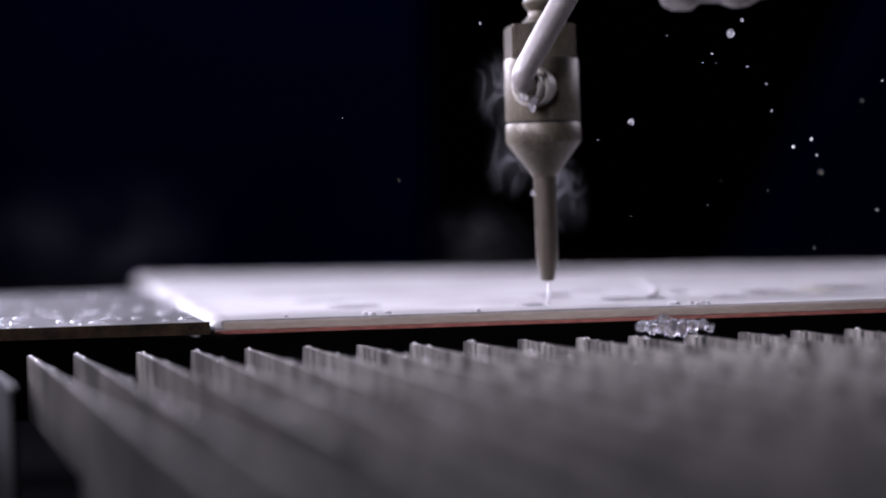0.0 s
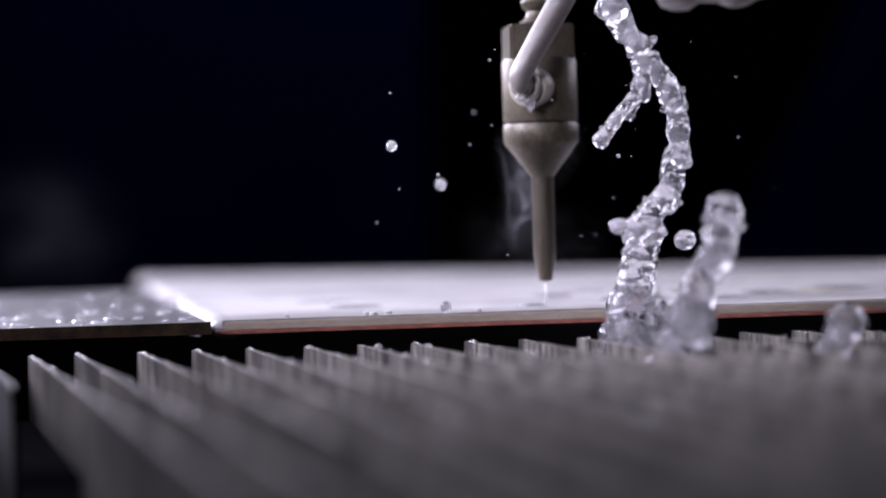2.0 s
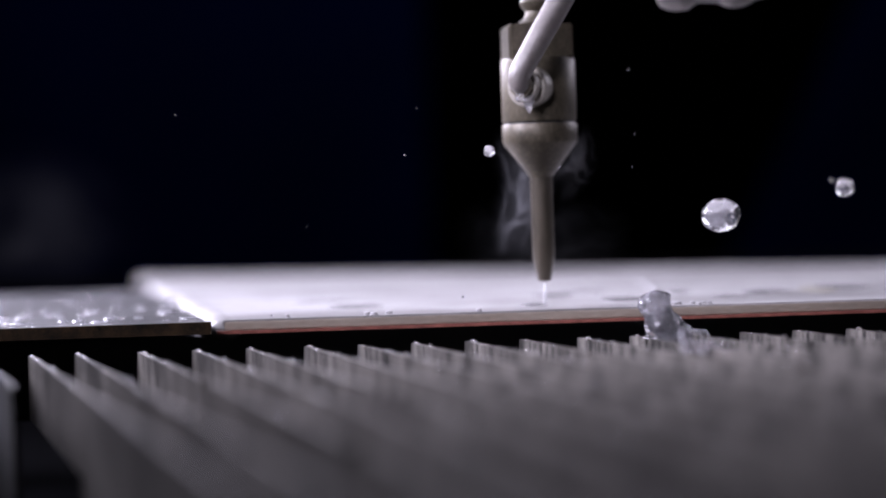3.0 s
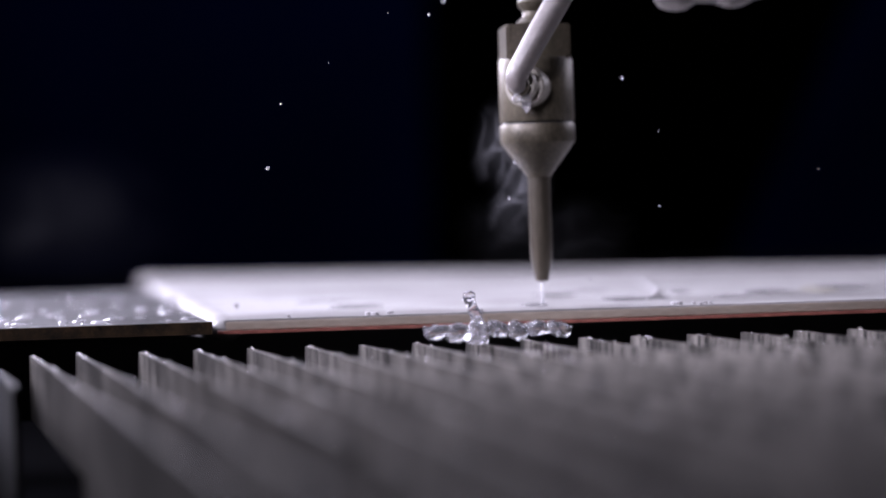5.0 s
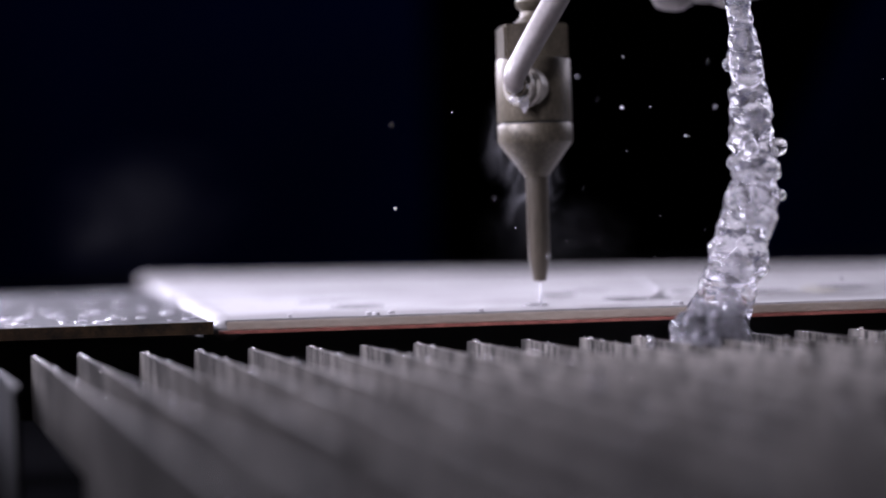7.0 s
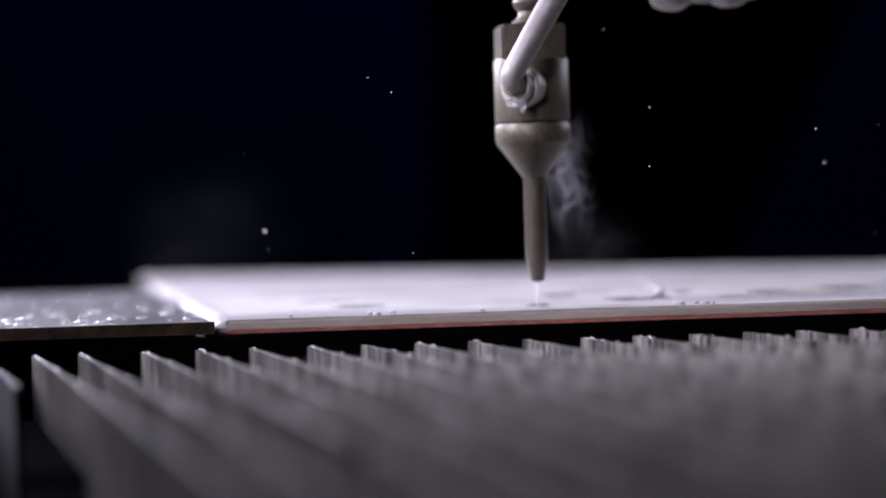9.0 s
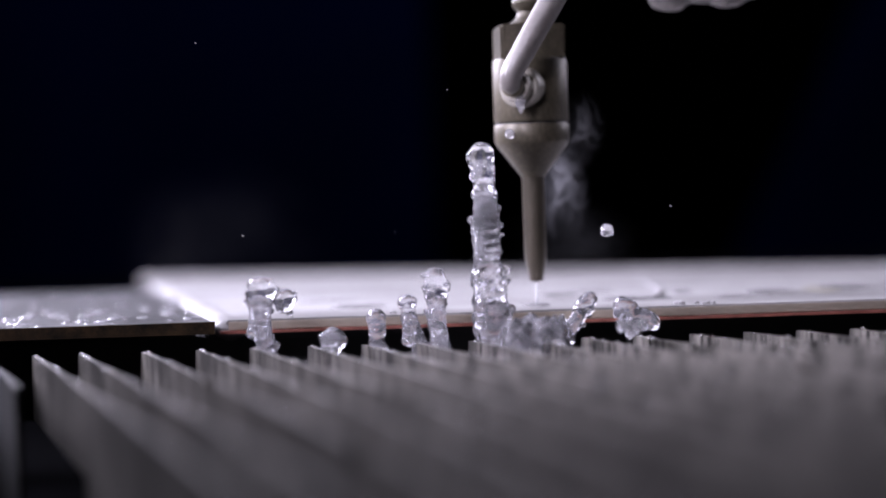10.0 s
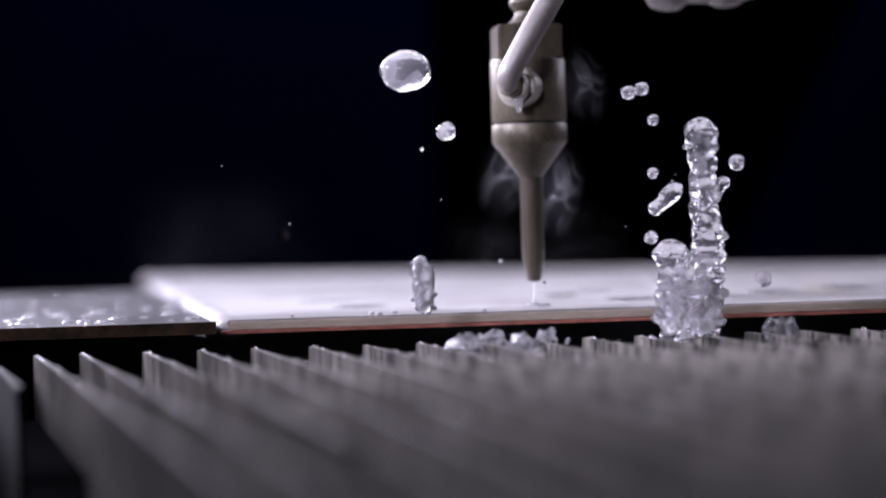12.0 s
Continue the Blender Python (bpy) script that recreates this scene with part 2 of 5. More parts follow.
def gantry():
    """A black leaning panel of the machine, far behind the table."""
    thing = new("machine_frame")
    tagged(thing, "matt black frame of the machine in the dark", "machine frame")

    def plate(line, y0, y1):
        bm = bmesh.new()
        a = [bm.verts.new((x, y0, z)) for x, z in line]
        b = [bm.verts.new((x, y1, z)) for x, z in line]
        bm.faces.new(a)
        bm.faces.new(b)
        for i in range(len(line)):
            j = (i + 1) % len(line)
            bm.faces.new((a[i], a[j], b[j], b[i]))
        return bm

    part("upright_panel", plate([(-0.02, -0.9), (0.33, -0.9), (0.33, 2.2), (-0.02, 2.2)], 3.0, 3.2), PITCH_BLACK, thing, "", False)
    part("leaning_brace", plate([(0.33, -0.9), (0.36, -0.9), (0.41, -0.05), (0.566, 0.247), (1.1, 1.27), (1.1, 2.2), (0.33, 2.2)], 3.004, 3.18), PITCH_BLACK, thing, "", False)


gantry()


# ---- the cutting table ----
SLANT = 0.3010          # the slats run this much to the right for each metre towards the camera
FAR = 0.772             # where the slats end


def slat_mesh(seed, length, tab, depth, worn=1.0):
    """A slat in its own space: u runs from the far end towards the camera along x, its top lies at z = 0."""
    rng = random.Random(seed)
    pts = [(0.0, -0.024 if tab else -depth), (0.0, -0.010 - rng.random() * 0.003)]
    u = 0.0025 + rng.random() * 0.0015
    pts.append((u, -0.0001))
    while u < length - 0.02:
        step = rng.choice((0.0018, 0.003, 0.005, 0.009) if u < 0.09 else (0.006, 0.012, 0.02, 0.03)) * (0.7 + 0.6 * rng.random())
        u += step
        z = -rng.random() * 0.00015
        if rng.random() < worn * (0.07 if 0.010 < u < 0.085 else 0.04):
            w = 0.0007 + rng.random() ** 2 * 0.0016
            d = 0.0015 + rng.random() ** 2 * 0.005
            pts += [(u, z), (u + 0.25 * w, z - d), (u + 0.7 * w, z - d), (u + w, z - rng.random() * 0.0004)]
            u += w
        elif u > 0.13 and rng.random() < 0.22:
            w = 0.006 + rng.random() * 0.016
            d = 0.0010 + rng.random() ** 2 * 0.0045
            pts += [(u, z), (u + w * 0.3, z - d), (u + w * 0.8, z - d * 0.8), (u + w, z)]
            u += w
        else:
            pts.append((u, z))
    pts += [(length, -0.0005), (length, -depth)]
    if tab:
        pts += [(tab, -depth), (tab - 0.004, -0.026)]
    bm = bmesh.new()
    half = 0.0009
    a = [bm.verts.new((x, -half, z)) for x, z in pts]
    b = [bm.verts.new((x, half, z)) for x, z in pts]
    bm.faces.new(a)
    bm.faces.new(b)
    for i in range(len(pts)):
        j = (i + 1) % len(pts)
        bm.faces.new((a[i], a[j], b[j], b[i]))
    bmesh.ops.triangulate(bm, faces=[f for f in bm.faces if len(f.verts) > 4])
    return mesh_of("support_slat", bm, SLAT if tab or worn else SHADED, False)


TABLE = new("cutting_table")
tagged(TABLE, "cutting table of grimy upright steel slats over a dark tank", "cutting table")


def slats():
    turn = math.atan2(-1.0, SLANT)
    at = -0.1735 - 5 * 0.02
    gaps = [0.02] * 5 + [0.0183, 0.0172, 0.0232, 0.0203, 0.0199, 0.0216, 0.0197, 0.0197, 0.0201, 0.0201, 0.0213, 0.0195, 0.0208, 0.0199,
            0.0195, 0.0196] + [0.02] * 5
    for i, gap in enumerate(gaps):
        # slats 0 to 4 are added to shade slat 5, the broken one
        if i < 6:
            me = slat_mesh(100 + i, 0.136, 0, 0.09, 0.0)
        else:
            me = slat_mesh(100 + i, 0.52, 0.163 if i == 6 else 0.066 if i == 7 else 0, 0.09, 0.1 if i < 8 else 0.35 if i < 11 else 1.0)
        ob = part("slat", me, None, TABLE, "short broken slat, outer ones added to shade it" if i < 6 else "")
        ob.matrix_world = Matrix.Translation((at, FAR, 0)) @ Matrix.Rotation(turn, 4, "Z")
        at += gap


slats()


def wet_slats():
    """Beads of water on the tops of the slats."""
    rng = random.Random(17)
    bm = bmesh.new()
    tops = [o for o in TABLE.children if o.name.startswith("slat")][6:]
    for i in range(360):
        slat = rng.choice(tops)
        u = 0.008 + rng.random() ** 2.0 * 0.32
        r = 0.0003 + rng.random() ** 2 * 0.0008
        p = slat.matrix_world @ Vector((u, rng.uniform(-0.0006, 0.0006), rng.choice((0.0001, 0.0001, -0.004 * rng.random()))))
        bmesh.ops.create_icosphere(bm, subdivisions=2, radius=1, matrix=Matrix.Translation(p) @ Matrix.Diagonal((r, r, r * 0.8, 1)))
    ob = new("slat_beads", mesh_of("slat_beads", bm, CLEAR))
    tagged(ob, "clear water beads clinging to the slat tops", "water beads", kind="stuff")


def table():
    bed = new("tank_water", mesh_of("tank_water", box(-1.2, 1.4, 0.12, 1.9, -0.30, -0.092), POOL, False))
    tagged(bed, "black still water deep in the cutting tank", "water", kind="structure")
    for y0, y1 in ((0.822, 0.86), (1.15, 1.19)):
        part("support_rail", box(-0.9, 1.2, y0, y1, -0.03, 0.0012, 0.001), BLACK, TABLE, "black painted rail", False)
    # unseen panel, added to keep the key lamp off the near left slats
    part("shade_panel", box(-0.356, -0.35, 0.15, 0.71, -0.05, 0.205, 0.001), BLACK, TABLE, "black panel added to shade the slats", False)
    for x0, x1, y0, y1 in ((-1.24, -1.2, 0.12, 1.94), (1.4, 1.44, 0.12, 1.94), (-1.2, 1.4, 1.9, 1.94)):
        part("tank_wall", box(x0, x1, y0, y1, -0.9, -0.02, 0.002), BLACK, TABLE, "black painted tank wall", False)


table()
wet_slats()


def steel_sheet():
    """The wet steel sheet on the left."""
    thing = new("steel_sheet")
    tagged(thing, "wet dark steel sheet with rusty edge and water beads", "metal sheet")
    ob = part("sheet", prism([(-0.62, 0.788), (-0.0895, 0.788), (-0.0925, 0.7975), (-0.157, 1.09), (-0.62, 1.12)], 0.0046, 0.0090, 0.0003), STEEL, thing, "", False)
    part("rusty_edge", prism([(-0.62, 0.7872), (-0.0894, 0.7872), (-0.0894, 0.7905), (-0.62, 0.7905)], 0.0044, 0.00905), RUST, ob, "rusty brown cut edge", False)
    rng = random.Random(5)
    bm = bmesh.new()
    for i in range(260):
        x, y = -0.09 - rng.random() * 0.2, 0.79 + rng.random() ** 1.3 * 0.26
        if x > -0.094 - (y - 0.788) * 0.19:
            continue
        r = 0.0006 + rng.random() ** 2 * 0.0026
        m = Matrix.Translation((x, y, 0.0088)) @ Matrix.Diagonal((r * (0.8 + rng.random() * 0.8), r, r * 0.45, 1))
        bmesh.ops.create_icosphere(bm, subdivisions=2, radius=1, matrix=m)
    me = mesh_of("water_beads", bm, BEAD)
    beads = new("water_beads", me)
    tagged(beads, "clear water beads lying on the steel sheet", "water beads", kind="stuff")


steel_sheet()


def white_sheet():
    thing = new("white_sheet")
    tagged(thing, "wet glossy white sheet being cut, over a copper-red film", "sheet")
    line = [(-0.0865, 0.803), (0.62, 0.803), (0.62, 0.98), (-0.1915, 1.315)]
    part("sheet", prism(line, 0.0046, 0.0086, 0.0004), WHITE, thing, "", False)
    part("cut_edge", prism([(-0.0855, 0.8012), (0.62, 0.8012), (0.62, 0.8029), (-0.0855, 0.8029)], 0.0047, 0.0079, 0.0003), CUT, thing, "beige cut front edge", False)
    # the left side of the sheet is a broad bullnose
    ends = (0, 0.003, 0.010, 0.02, 0.25, 0.5, 0.75, 0.99, 1)
    edge = [(-0.0845 - 0.1045 * s, 0.8030 + 0.5120 * s, 0.0047) for s in ends]
    bm = tube_along(edge, [0.0016, 0.0034, 0.0042, 0.0043, 0.0043, 0.0043, 0.0043, 0.0043, 0.0020], 28)
    for v in bm.verts:
        mid = -0.0845 - 0.1045 * (v.co.y - 0.8030) / 0.5120
        v.co.x = mid + (v.co.x - mid) * 1.7
    part("rounded_edge", bm, WHITE, thing, "bright white bullnose edge")
    film = [(-0.0885, 0.8000), (0.62, 0.8000), (0.62, 0.975), (-0.189, 1.305)]
    part("backing_film", prism(film, 0.0034, 0.0046, 0.0001), COPPER, thing, "thin copper-red backing film", False)
    base = [(-0.094, 0.806), (0.62, 0.806), (0.62, 0.97), (-0.184, 1.295)]
    part("base_board", prism(base, 0.0012, 0.0034, 0.0001), BLACK, thing, "black base board", False)



def cut_sliver():
    """The thin curled sliver that lies on the white sheet."""
    thing = new("cut_sliver", mesh_of("cut_sliver", tube_along([(0.0930, 1.04, 0.0092), (0.0925, 0.97, 0.0094), (0.0914, 0.907, 0.0095), (0.0880, 0.875, 0.0094), (0.0815, 0.851, 0.0091)], [0.0003, 0.0007, 0.0008, 0.0006, 0.0003], 10), CHIP))
    tagged(thing, "thin curled white sliver lying on the white sheet", "sliver")


def patch_mesh(name, seed, half_x, half_y, height, mat):
    """A flat patch with an uneven rim, lying on z = 0."""
    bm = bmesh.new()
    rings = []
    for share, z in ((1.0, 0.0), (0.93, 0.7 * height), (0.6, height)):
        ring = []
        for k in range(28):
            a = math.tau * k / 28
            w = share * (1 + 0.38 * noise.noise(Vector((math.cos(a) * 1.4 + seed, math.sin(a) * 1.4, seed * 0.7))))
            ring.append(bm.verts.new((half_x * w * math.cos(a), half_y * w * math.sin(a), z)))
        rings.append(ring)
    for a, b in zip(rings, rings[1:]):
        for k in range(28):
            m = (k + 1) % 28
            bm.faces.new((a[k], a[m], b[m], b[k]))
    bm.faces.new(rings[-1])
    bm.faces.new(rings[0])
    return mesh_of(name, bm, mat)


def on_the_sheet():
    """Shallow puddles, a dried patch and crumbs of the cut on the white sheet."""
    rng = random.Random(29)
    for i in range(16):
        x, y = rng.uniform(-0.06, 0.20), rng.uniform(0.822, 0.93)
        ob = new("puddle", patch_mesh("puddle", i * 3.7, rng.uniform(0.004, 0.013), rng.uniform(0.006, 0.017), 0.0003, WETTED))
        ob.location = (x, y, 0.00862)
        tagged(ob, "shallow glistening puddle on the white sheet", "puddle", "puddles on the sheet")
    ob = new("dried_residue", patch_mesh("dried_residue", 4.4, 0.0075, 0.028, 0.0003, RESIDUE))
    ob.location = (0.1575, 0.885, 0.00862)
    tagged(ob, "yellowish dried residue on the white sheet", "residue")
    for i in range(12):
        bm = bmesh.new()
        bmesh.ops.create_icosphere(bm, subdivisions=2, radius=rng.uniform(0.0005, 0.0013))
        for v in bm.verts:
            v.co *= 1 + 0.4 * noise.noise(v.co * 900 + Vector((i * 3.3, 0, 0)))
            v.co.x *= 1.7
        ob = new("crumb", mesh_of("crumb", bm, CHIP))
        ob.location = (rng.choice((rng.uniform(0.082, 0.104), rng.uniform(-0.07, 0.17))), rng.uniform(0.8045, 0.811), 0.0090)
        tagged(ob, "pale crumb of cut sheet material lying near the cut edge", "crumb", "crumbs on the sheet")


white_sheet()
cut_sliver()
on_the_sheet()


# ---- the cutting head ----
NX, NY, TIP = 0.0418, 0.838, 0.0182


def cutting_head():
    head = new("waterjet_cutter")
    tagged(head, "grey metal waterjet cutting head with a milky hose, jet running", "cutting head")
    head.location = (NX, NY, TIP)
    k = 0.0002272
    sharpen(part("focusing_tube", lathe([(0.0, 0.0), (9 * k, 0), (11.5 * k, 1 * k), (17.5 * k, 30 * k), (19.5 * k, 42 * k), (20 * k, 60 * k), (20 * k, 190 * k)]), TUBE, head, "straight grey carbide tube with a bevelled tip"))
    sharpen(part("cone_nut", lathe([(15 * k, 184 * k), (21 * k, 184 * k), (23 * k, 188 * k), (64 * k, 242 * k), (66.5 * k, 247 * k), (66.5 * k, 275 * k), (65 * k, 278 * k), (40 * k, 278 * k)]), HEAD, head, "conical clamping nut"))
    body = sharpen(part("body", lathe([(40 * k, 282 * k), (65 * k, 282 * k), (66 * k, 284 * k), (66 * k, 388 * k), (63 * k, 393 * k), (40 * k, 393 * k)]), HEAD, head, "turned grey body"))
    sharpen(part("groove_ring", lathe([(40 * k, 277 * k), (62 * k, 277 * k), (62 * k, 283 * k), (40 * k, 283 * k)]), BLACK, body, "dark sealing groove"))
    # the flats of the upper block
    bm = box(-58 * k, 58 * k, -44 * k, 44 * k, 390 * k, 452 * k, 4 * k)
    bmesh.ops.rotate(bm, verts=bm.verts, cent=(0, 0, 0), matrix=Matrix.Rotation(radians(8), 3, "Z"))
    sharpen(part("block", bm, HEAD, head, "upper block with wrench flats"))
    sharpen(part("neck", lathe([(30 * k, 450 * k), (33 * k, 456 * k), (25 * k, 462 * k), (20 * k, 468 * k), (19 * k, 476 * k), (27 * k, 484 * k), (29 * k, 492 * k), (25 * k, 500 * k), (22 * k, 520 * k), (22 * k, 640 * k), (0, 640 * k)]), HEAD, head, "turned neck of the inlet"))
    # the side inlet for the hose, which points to the front
    face = Matrix.Translation((-14 * k, -58 * k, 341 * k)) @ Matrix.Rotation(radians(-22), 4, "Z") @ Matrix.Rotation(radians(90), 4, "X")
    bm = lathe([(0, -10 * k), (36 * k, -10 * k), (36 * k, 24 * k), (33 * k, 28 * k), (27 * k, 28 * k), (27 * k, 44 * k), (25 * k, 47 * k), (0, 47 * k)])
    bm.transform(face)
    nut = sharpen(part("inlet_nut", bm, CHROME, head, "round bright inlet nut"))
    bm = lathe([(14 * k, 46 * k), (19 * k, 46 * k), (19 * k, 60 * k), (17 * k, 62 * k), (0, 62 * k)])
    bm.transform(face)
    sharpen(part("inlet_pin", bm, HEAD, nut))
    # the hose leaves the inlet towards the right and upwards
    pts = [(-32, -112, 336), (-38, -118, 345), (-38, -120, 356), (-32, -120, 370), (-16, -118, 397), (4, -114, 431), (28, -108, 470), (55, -102, 516), (95, -92, 584), (150, -80, 680)]
    smooth = []
    for i in range(len(pts) - 1):
        p0, p1, p2, p3 = (Vector(pts[max(0, min(len(pts) - 1, j))]) for j in (i - 1, i, i + 1, i + 2))
        for s in (0, 0.25, 0.5, 0.75):
            smooth.append(0.5 * ((2 * p1) + (p2 - p0) * s + (2 * p0 - 5 * p1 + 4 * p2 - p3) * s * s + (3 * p1 - p0 - 3 * p2 + p3) * s ** 3) * k)
    radii = [(13 + 4.5 * min(1, i / 4) + 6 * i / len(smooth)) * k for i in range(len(smooth))]
    part("hose", tube_along(smooth, radii), HOSE, head, "milky translucent plastic hose")
    # hanging drop under the inlet
    bm = bmesh.new()
    bmesh.ops.create_uvsphere(bm, u_segments=20, v_segments=14, radius=1)
    for v in bm.verts:
        s = 1 - 0.45 * max(0, -v.co.z)
        v.co = Vector((v.co.x * 9 * k * s - 22 * k, v.co.y * 8 * k * s - 104 * k, v.co.z * 19 * k + 312 * k))
    part("hanging_drop", bm, DROP, nut, "clear water drop hanging from the inlet")
    bm = lathe([(0.0, -0.0100), (0.0007, -0.0100), (0.0005, -0.006), (0.00042, 0.0), (0.0, 0.0)], 16)
    part("jet", bm, JET, head, "thin white water jet")
    return head


HEAD_THING = cutting_head()


def side_hose():
    """The lumpy white coupling at the upper edge, carried with the head."""
    thing = new("hose_coupling")
    tagged(thing, "whitish plastic hose with two bulging couplings", "hose coupling")
    thing.location = (0.1134, 0.86, 0.1298)
    def bulb(x, z, r, s):
        bm = lathe([(0, -r), (r * 0.45, -r * 0.93), (r * 0.8, -r * 0.66), (r, -r * 0.15), (r, r * 0.3), (r * 0.8, r * 0.8), (r * 0.5, r * 1.1), (0, r * 1.15)], 32)
        for v in bm.verts:
            n = noise.noise(v.co * 300 + Vector((s, 0, 0)))
            v.co = Vector((v.co.x * 1.35 + x, v.co.y + n * 0.0006, v.co.z + z + n * 0.0012))
        return bm
    part("coupling", bulb(-0.012, 0.0045, 0.0075, 1), HOSE, thing)
    part("coupling", bulb(0.0115, 0.0042, 0.0068, 7), HOSE, thing)
    part("hose", tube_along([(-0.016, 0, 0.0050), (0.0, 0, 0.0050), (0.014, 0.0, 0.0050), (0.026, 0.001, 0.0068), (0.042, 0.003, 0.0115), (0.065, 0.004, 0.022)], [0.004, 0.0055, 0.0056, 0.0054, 0.005, 0.005]), HOSE, thing)
    return thing


COUPLING = side_hose()


# ---- the splashing water ----
DEPTH = -0.17           # water rests this deep in the tank before and after it is thrown up


def ripple(p, off, coarse, size):
    """Swelling of a water surface at p, in metres."""
    q = p + off
    return (0.20 * coarse * noise.noise(q / (0.95 * coarse)) + 0.13 * coarse * noise.noise(q / (0.45 * coarse))
            + size * (0.0015 * noise.noise(q / 0.0034) + 0.0004 * noise.noise(q / 0.0018)))


def blob_mesh(seed, a, d, b):
    """A swell of water with half-sizes a, d and b, its skin rippled and wrinkled."""
    bm = bmesh.new()
    bmesh.ops.create_icosphere(bm, subdivisions=5 if max(a, b) > 0.007 else 4, radius=1)
    off = Vector((seed * 0.713, seed * 0.317, seed * 0.171))
    coarse, size = (a + b) / 2, min(1, min(a, b) / 0.006)
    for v in bm.verts:
        n = v.co.normalized()
        p = Vector((n.x * a, n.y * d, n.z * b))
        v.co = p + n * ripple(p, off, coarse, size)
    return mesh_of("water_swell", bm, WATER)


def stretch_mesh(seed, length, low, high, head):
    """A stretch of a water column along z, of radius low at its foot and high at its top, round at both ends."""
    bm = bmesh.new()
    off = Vector((seed * 0.913, seed * 0.417, seed * 0.271))
    mean = (low + high) / 2
    rows, turns = max(14, min(70, round(length / 0.0007))), 30 if mean > 0.004 else 22
    rings = []
    for i in range(rows + 1):
        s = (1 - math.cos(math.pi * i / rows)) / 2 * 0.35 + i / rows * 0.65
        z = (s - 0.5) * length
        r = low + (high - low) * s
        r *= 1 + (0.34 if mean < 0.0045 else 0.16) * noise.noise(Vector((seed * 5.1, 0, z / (1.9 * mean))))
        if head:
            r *= 1 + 0.35 * math.exp(-((s * length - length + high) / (1.2 * high)) ** 2)
        end = min(s, 1 - s) * length / ((high * 1.45 if head else high) if s > 0.5 else low)
        r *= math.sqrt(max(0.0, 1 - (1 - min(1, end)) ** 2))
        if r < 1e-5:
            rings.append([bm.verts.new((0, 0, z))])
            continue
        ring = []
        for k in range(turns):
            d = Vector((math.cos(math.tau * k / turns), math.sin(math.tau * k / turns), 0))
            p = d * r + Vector((0, 0, z))
            ring.append(bm.verts.new(p + d * ripple(p, off, mean, min(1, mean / 0.006)) * min(1, r / mean)))
        rings.append(ring)
    for a, b in zip(rings, rings[1:]):
        for k in range(turns):
            m = (k + 1) % turns
            if len(a) == 1:
                bm.faces.new((a[0], b[m], b[k]))
            elif len(b) == 1:
                bm.faces.new((a[k], a[m], b[0]))
            else:
                bm.faces.new((a[k], a[m], b[m], b[k]))
    return mesh_of("water_stretch", bm, WATER)


def bead_mesh(seed, rough, level=3):
    """A nearly round drop of unit radius."""
    bm = bmesh.new()
    bmesh.ops.create_icosphere(bm, subdivisions=level, radius=1)
    off = Vector((seed * 7.3, seed * 3.1, seed * 1.7))
    for v in bm.verts:
        v.co *= 1 + rough * (noise.noise(v.co * 1.1 + off) * 0.7 + noise.noise(v.co * 2.3 + off) * 0.5)
    return mesh_of("water_bead", bm, DROP)


ROUND = [bead_mesh(60 + i, 0.25) for i in range(5)]
for me in ROUND:
    me.materials[0] = CLEAR
BEADS = [bead_mesh(40 + i, 0.16) for i in range(4)]
MOVES = []              # (thing, rows) for motions()
RNG = random.Random(11)


def blend(keys, t):
    """Catmull-Rom through keys of (time, array)."""
    ts = [k[0] for k in keys]
    if t <= ts[0]:
        return keys[0][1]
    if t >= ts[-1]:
        return keys[-1][1]
    i = max(j for j in range(len(ts) - 1) if ts[j] <= t)
    a, b = keys[i], keys[i + 1]
    h = b[0] - a[0]
    u = (t - a[0]) / h
    ma = (b[1] - keys[i - 1][1]) / (b[0] - keys[i - 1][0]) if i > 0 else (b[1] - a[1]) / h
    mb = (keys[i + 2][1] - a[1]) / (keys[i + 2][0] - a[0]) if i + 2 < len(keys) else (b[1] - a[1]) / h
    return (2 * u ** 3 - 3 * u * u + 1) * a[1] + (u ** 3 - 2 * u * u + u) * h * ma + (3 * u * u - 2 * u ** 3) * b[1] + (u ** 3 - u * u) * h * mb


def times_of(t0, t1):
    n = max(2, round((t1 - t0) / 0.1))
    return [t0 + (t1 - t0) * i / n for i in range(n + 1)]


def rows_of(where, t0, t1):
    """Rows from the clip's start to its end: the water waits deep in the tank, is thrown up, and falls back into it."""
    rows = []
    spin = RNG.uniform(-25, 25)
    x, y, z, a = where(t0)
    if t0 > 0.01:
        for t in sorted({0.0, max(0.0, t0 - 0.4)}):
            rows.append((t, pose(x, y, DEPTH, 0, a, 0)))
    for t in times_of(t0, t1):
        x, y, z, a = where(t)
        rows.append((t, pose(x, y, z, 0, a, spin * (t - t0))))
    if t1 < 11.99:
        for t in sorted({min(12.0, t1 + 0.4), 12.0}):
            rows.append((t, pose(x, y, DEPTH, 0, a, spin * (t1 - t0))))
    return [r for i, r in enumerate(rows) if i == 0 or frame(r[0]) > frame(rows[i - 1][0])]


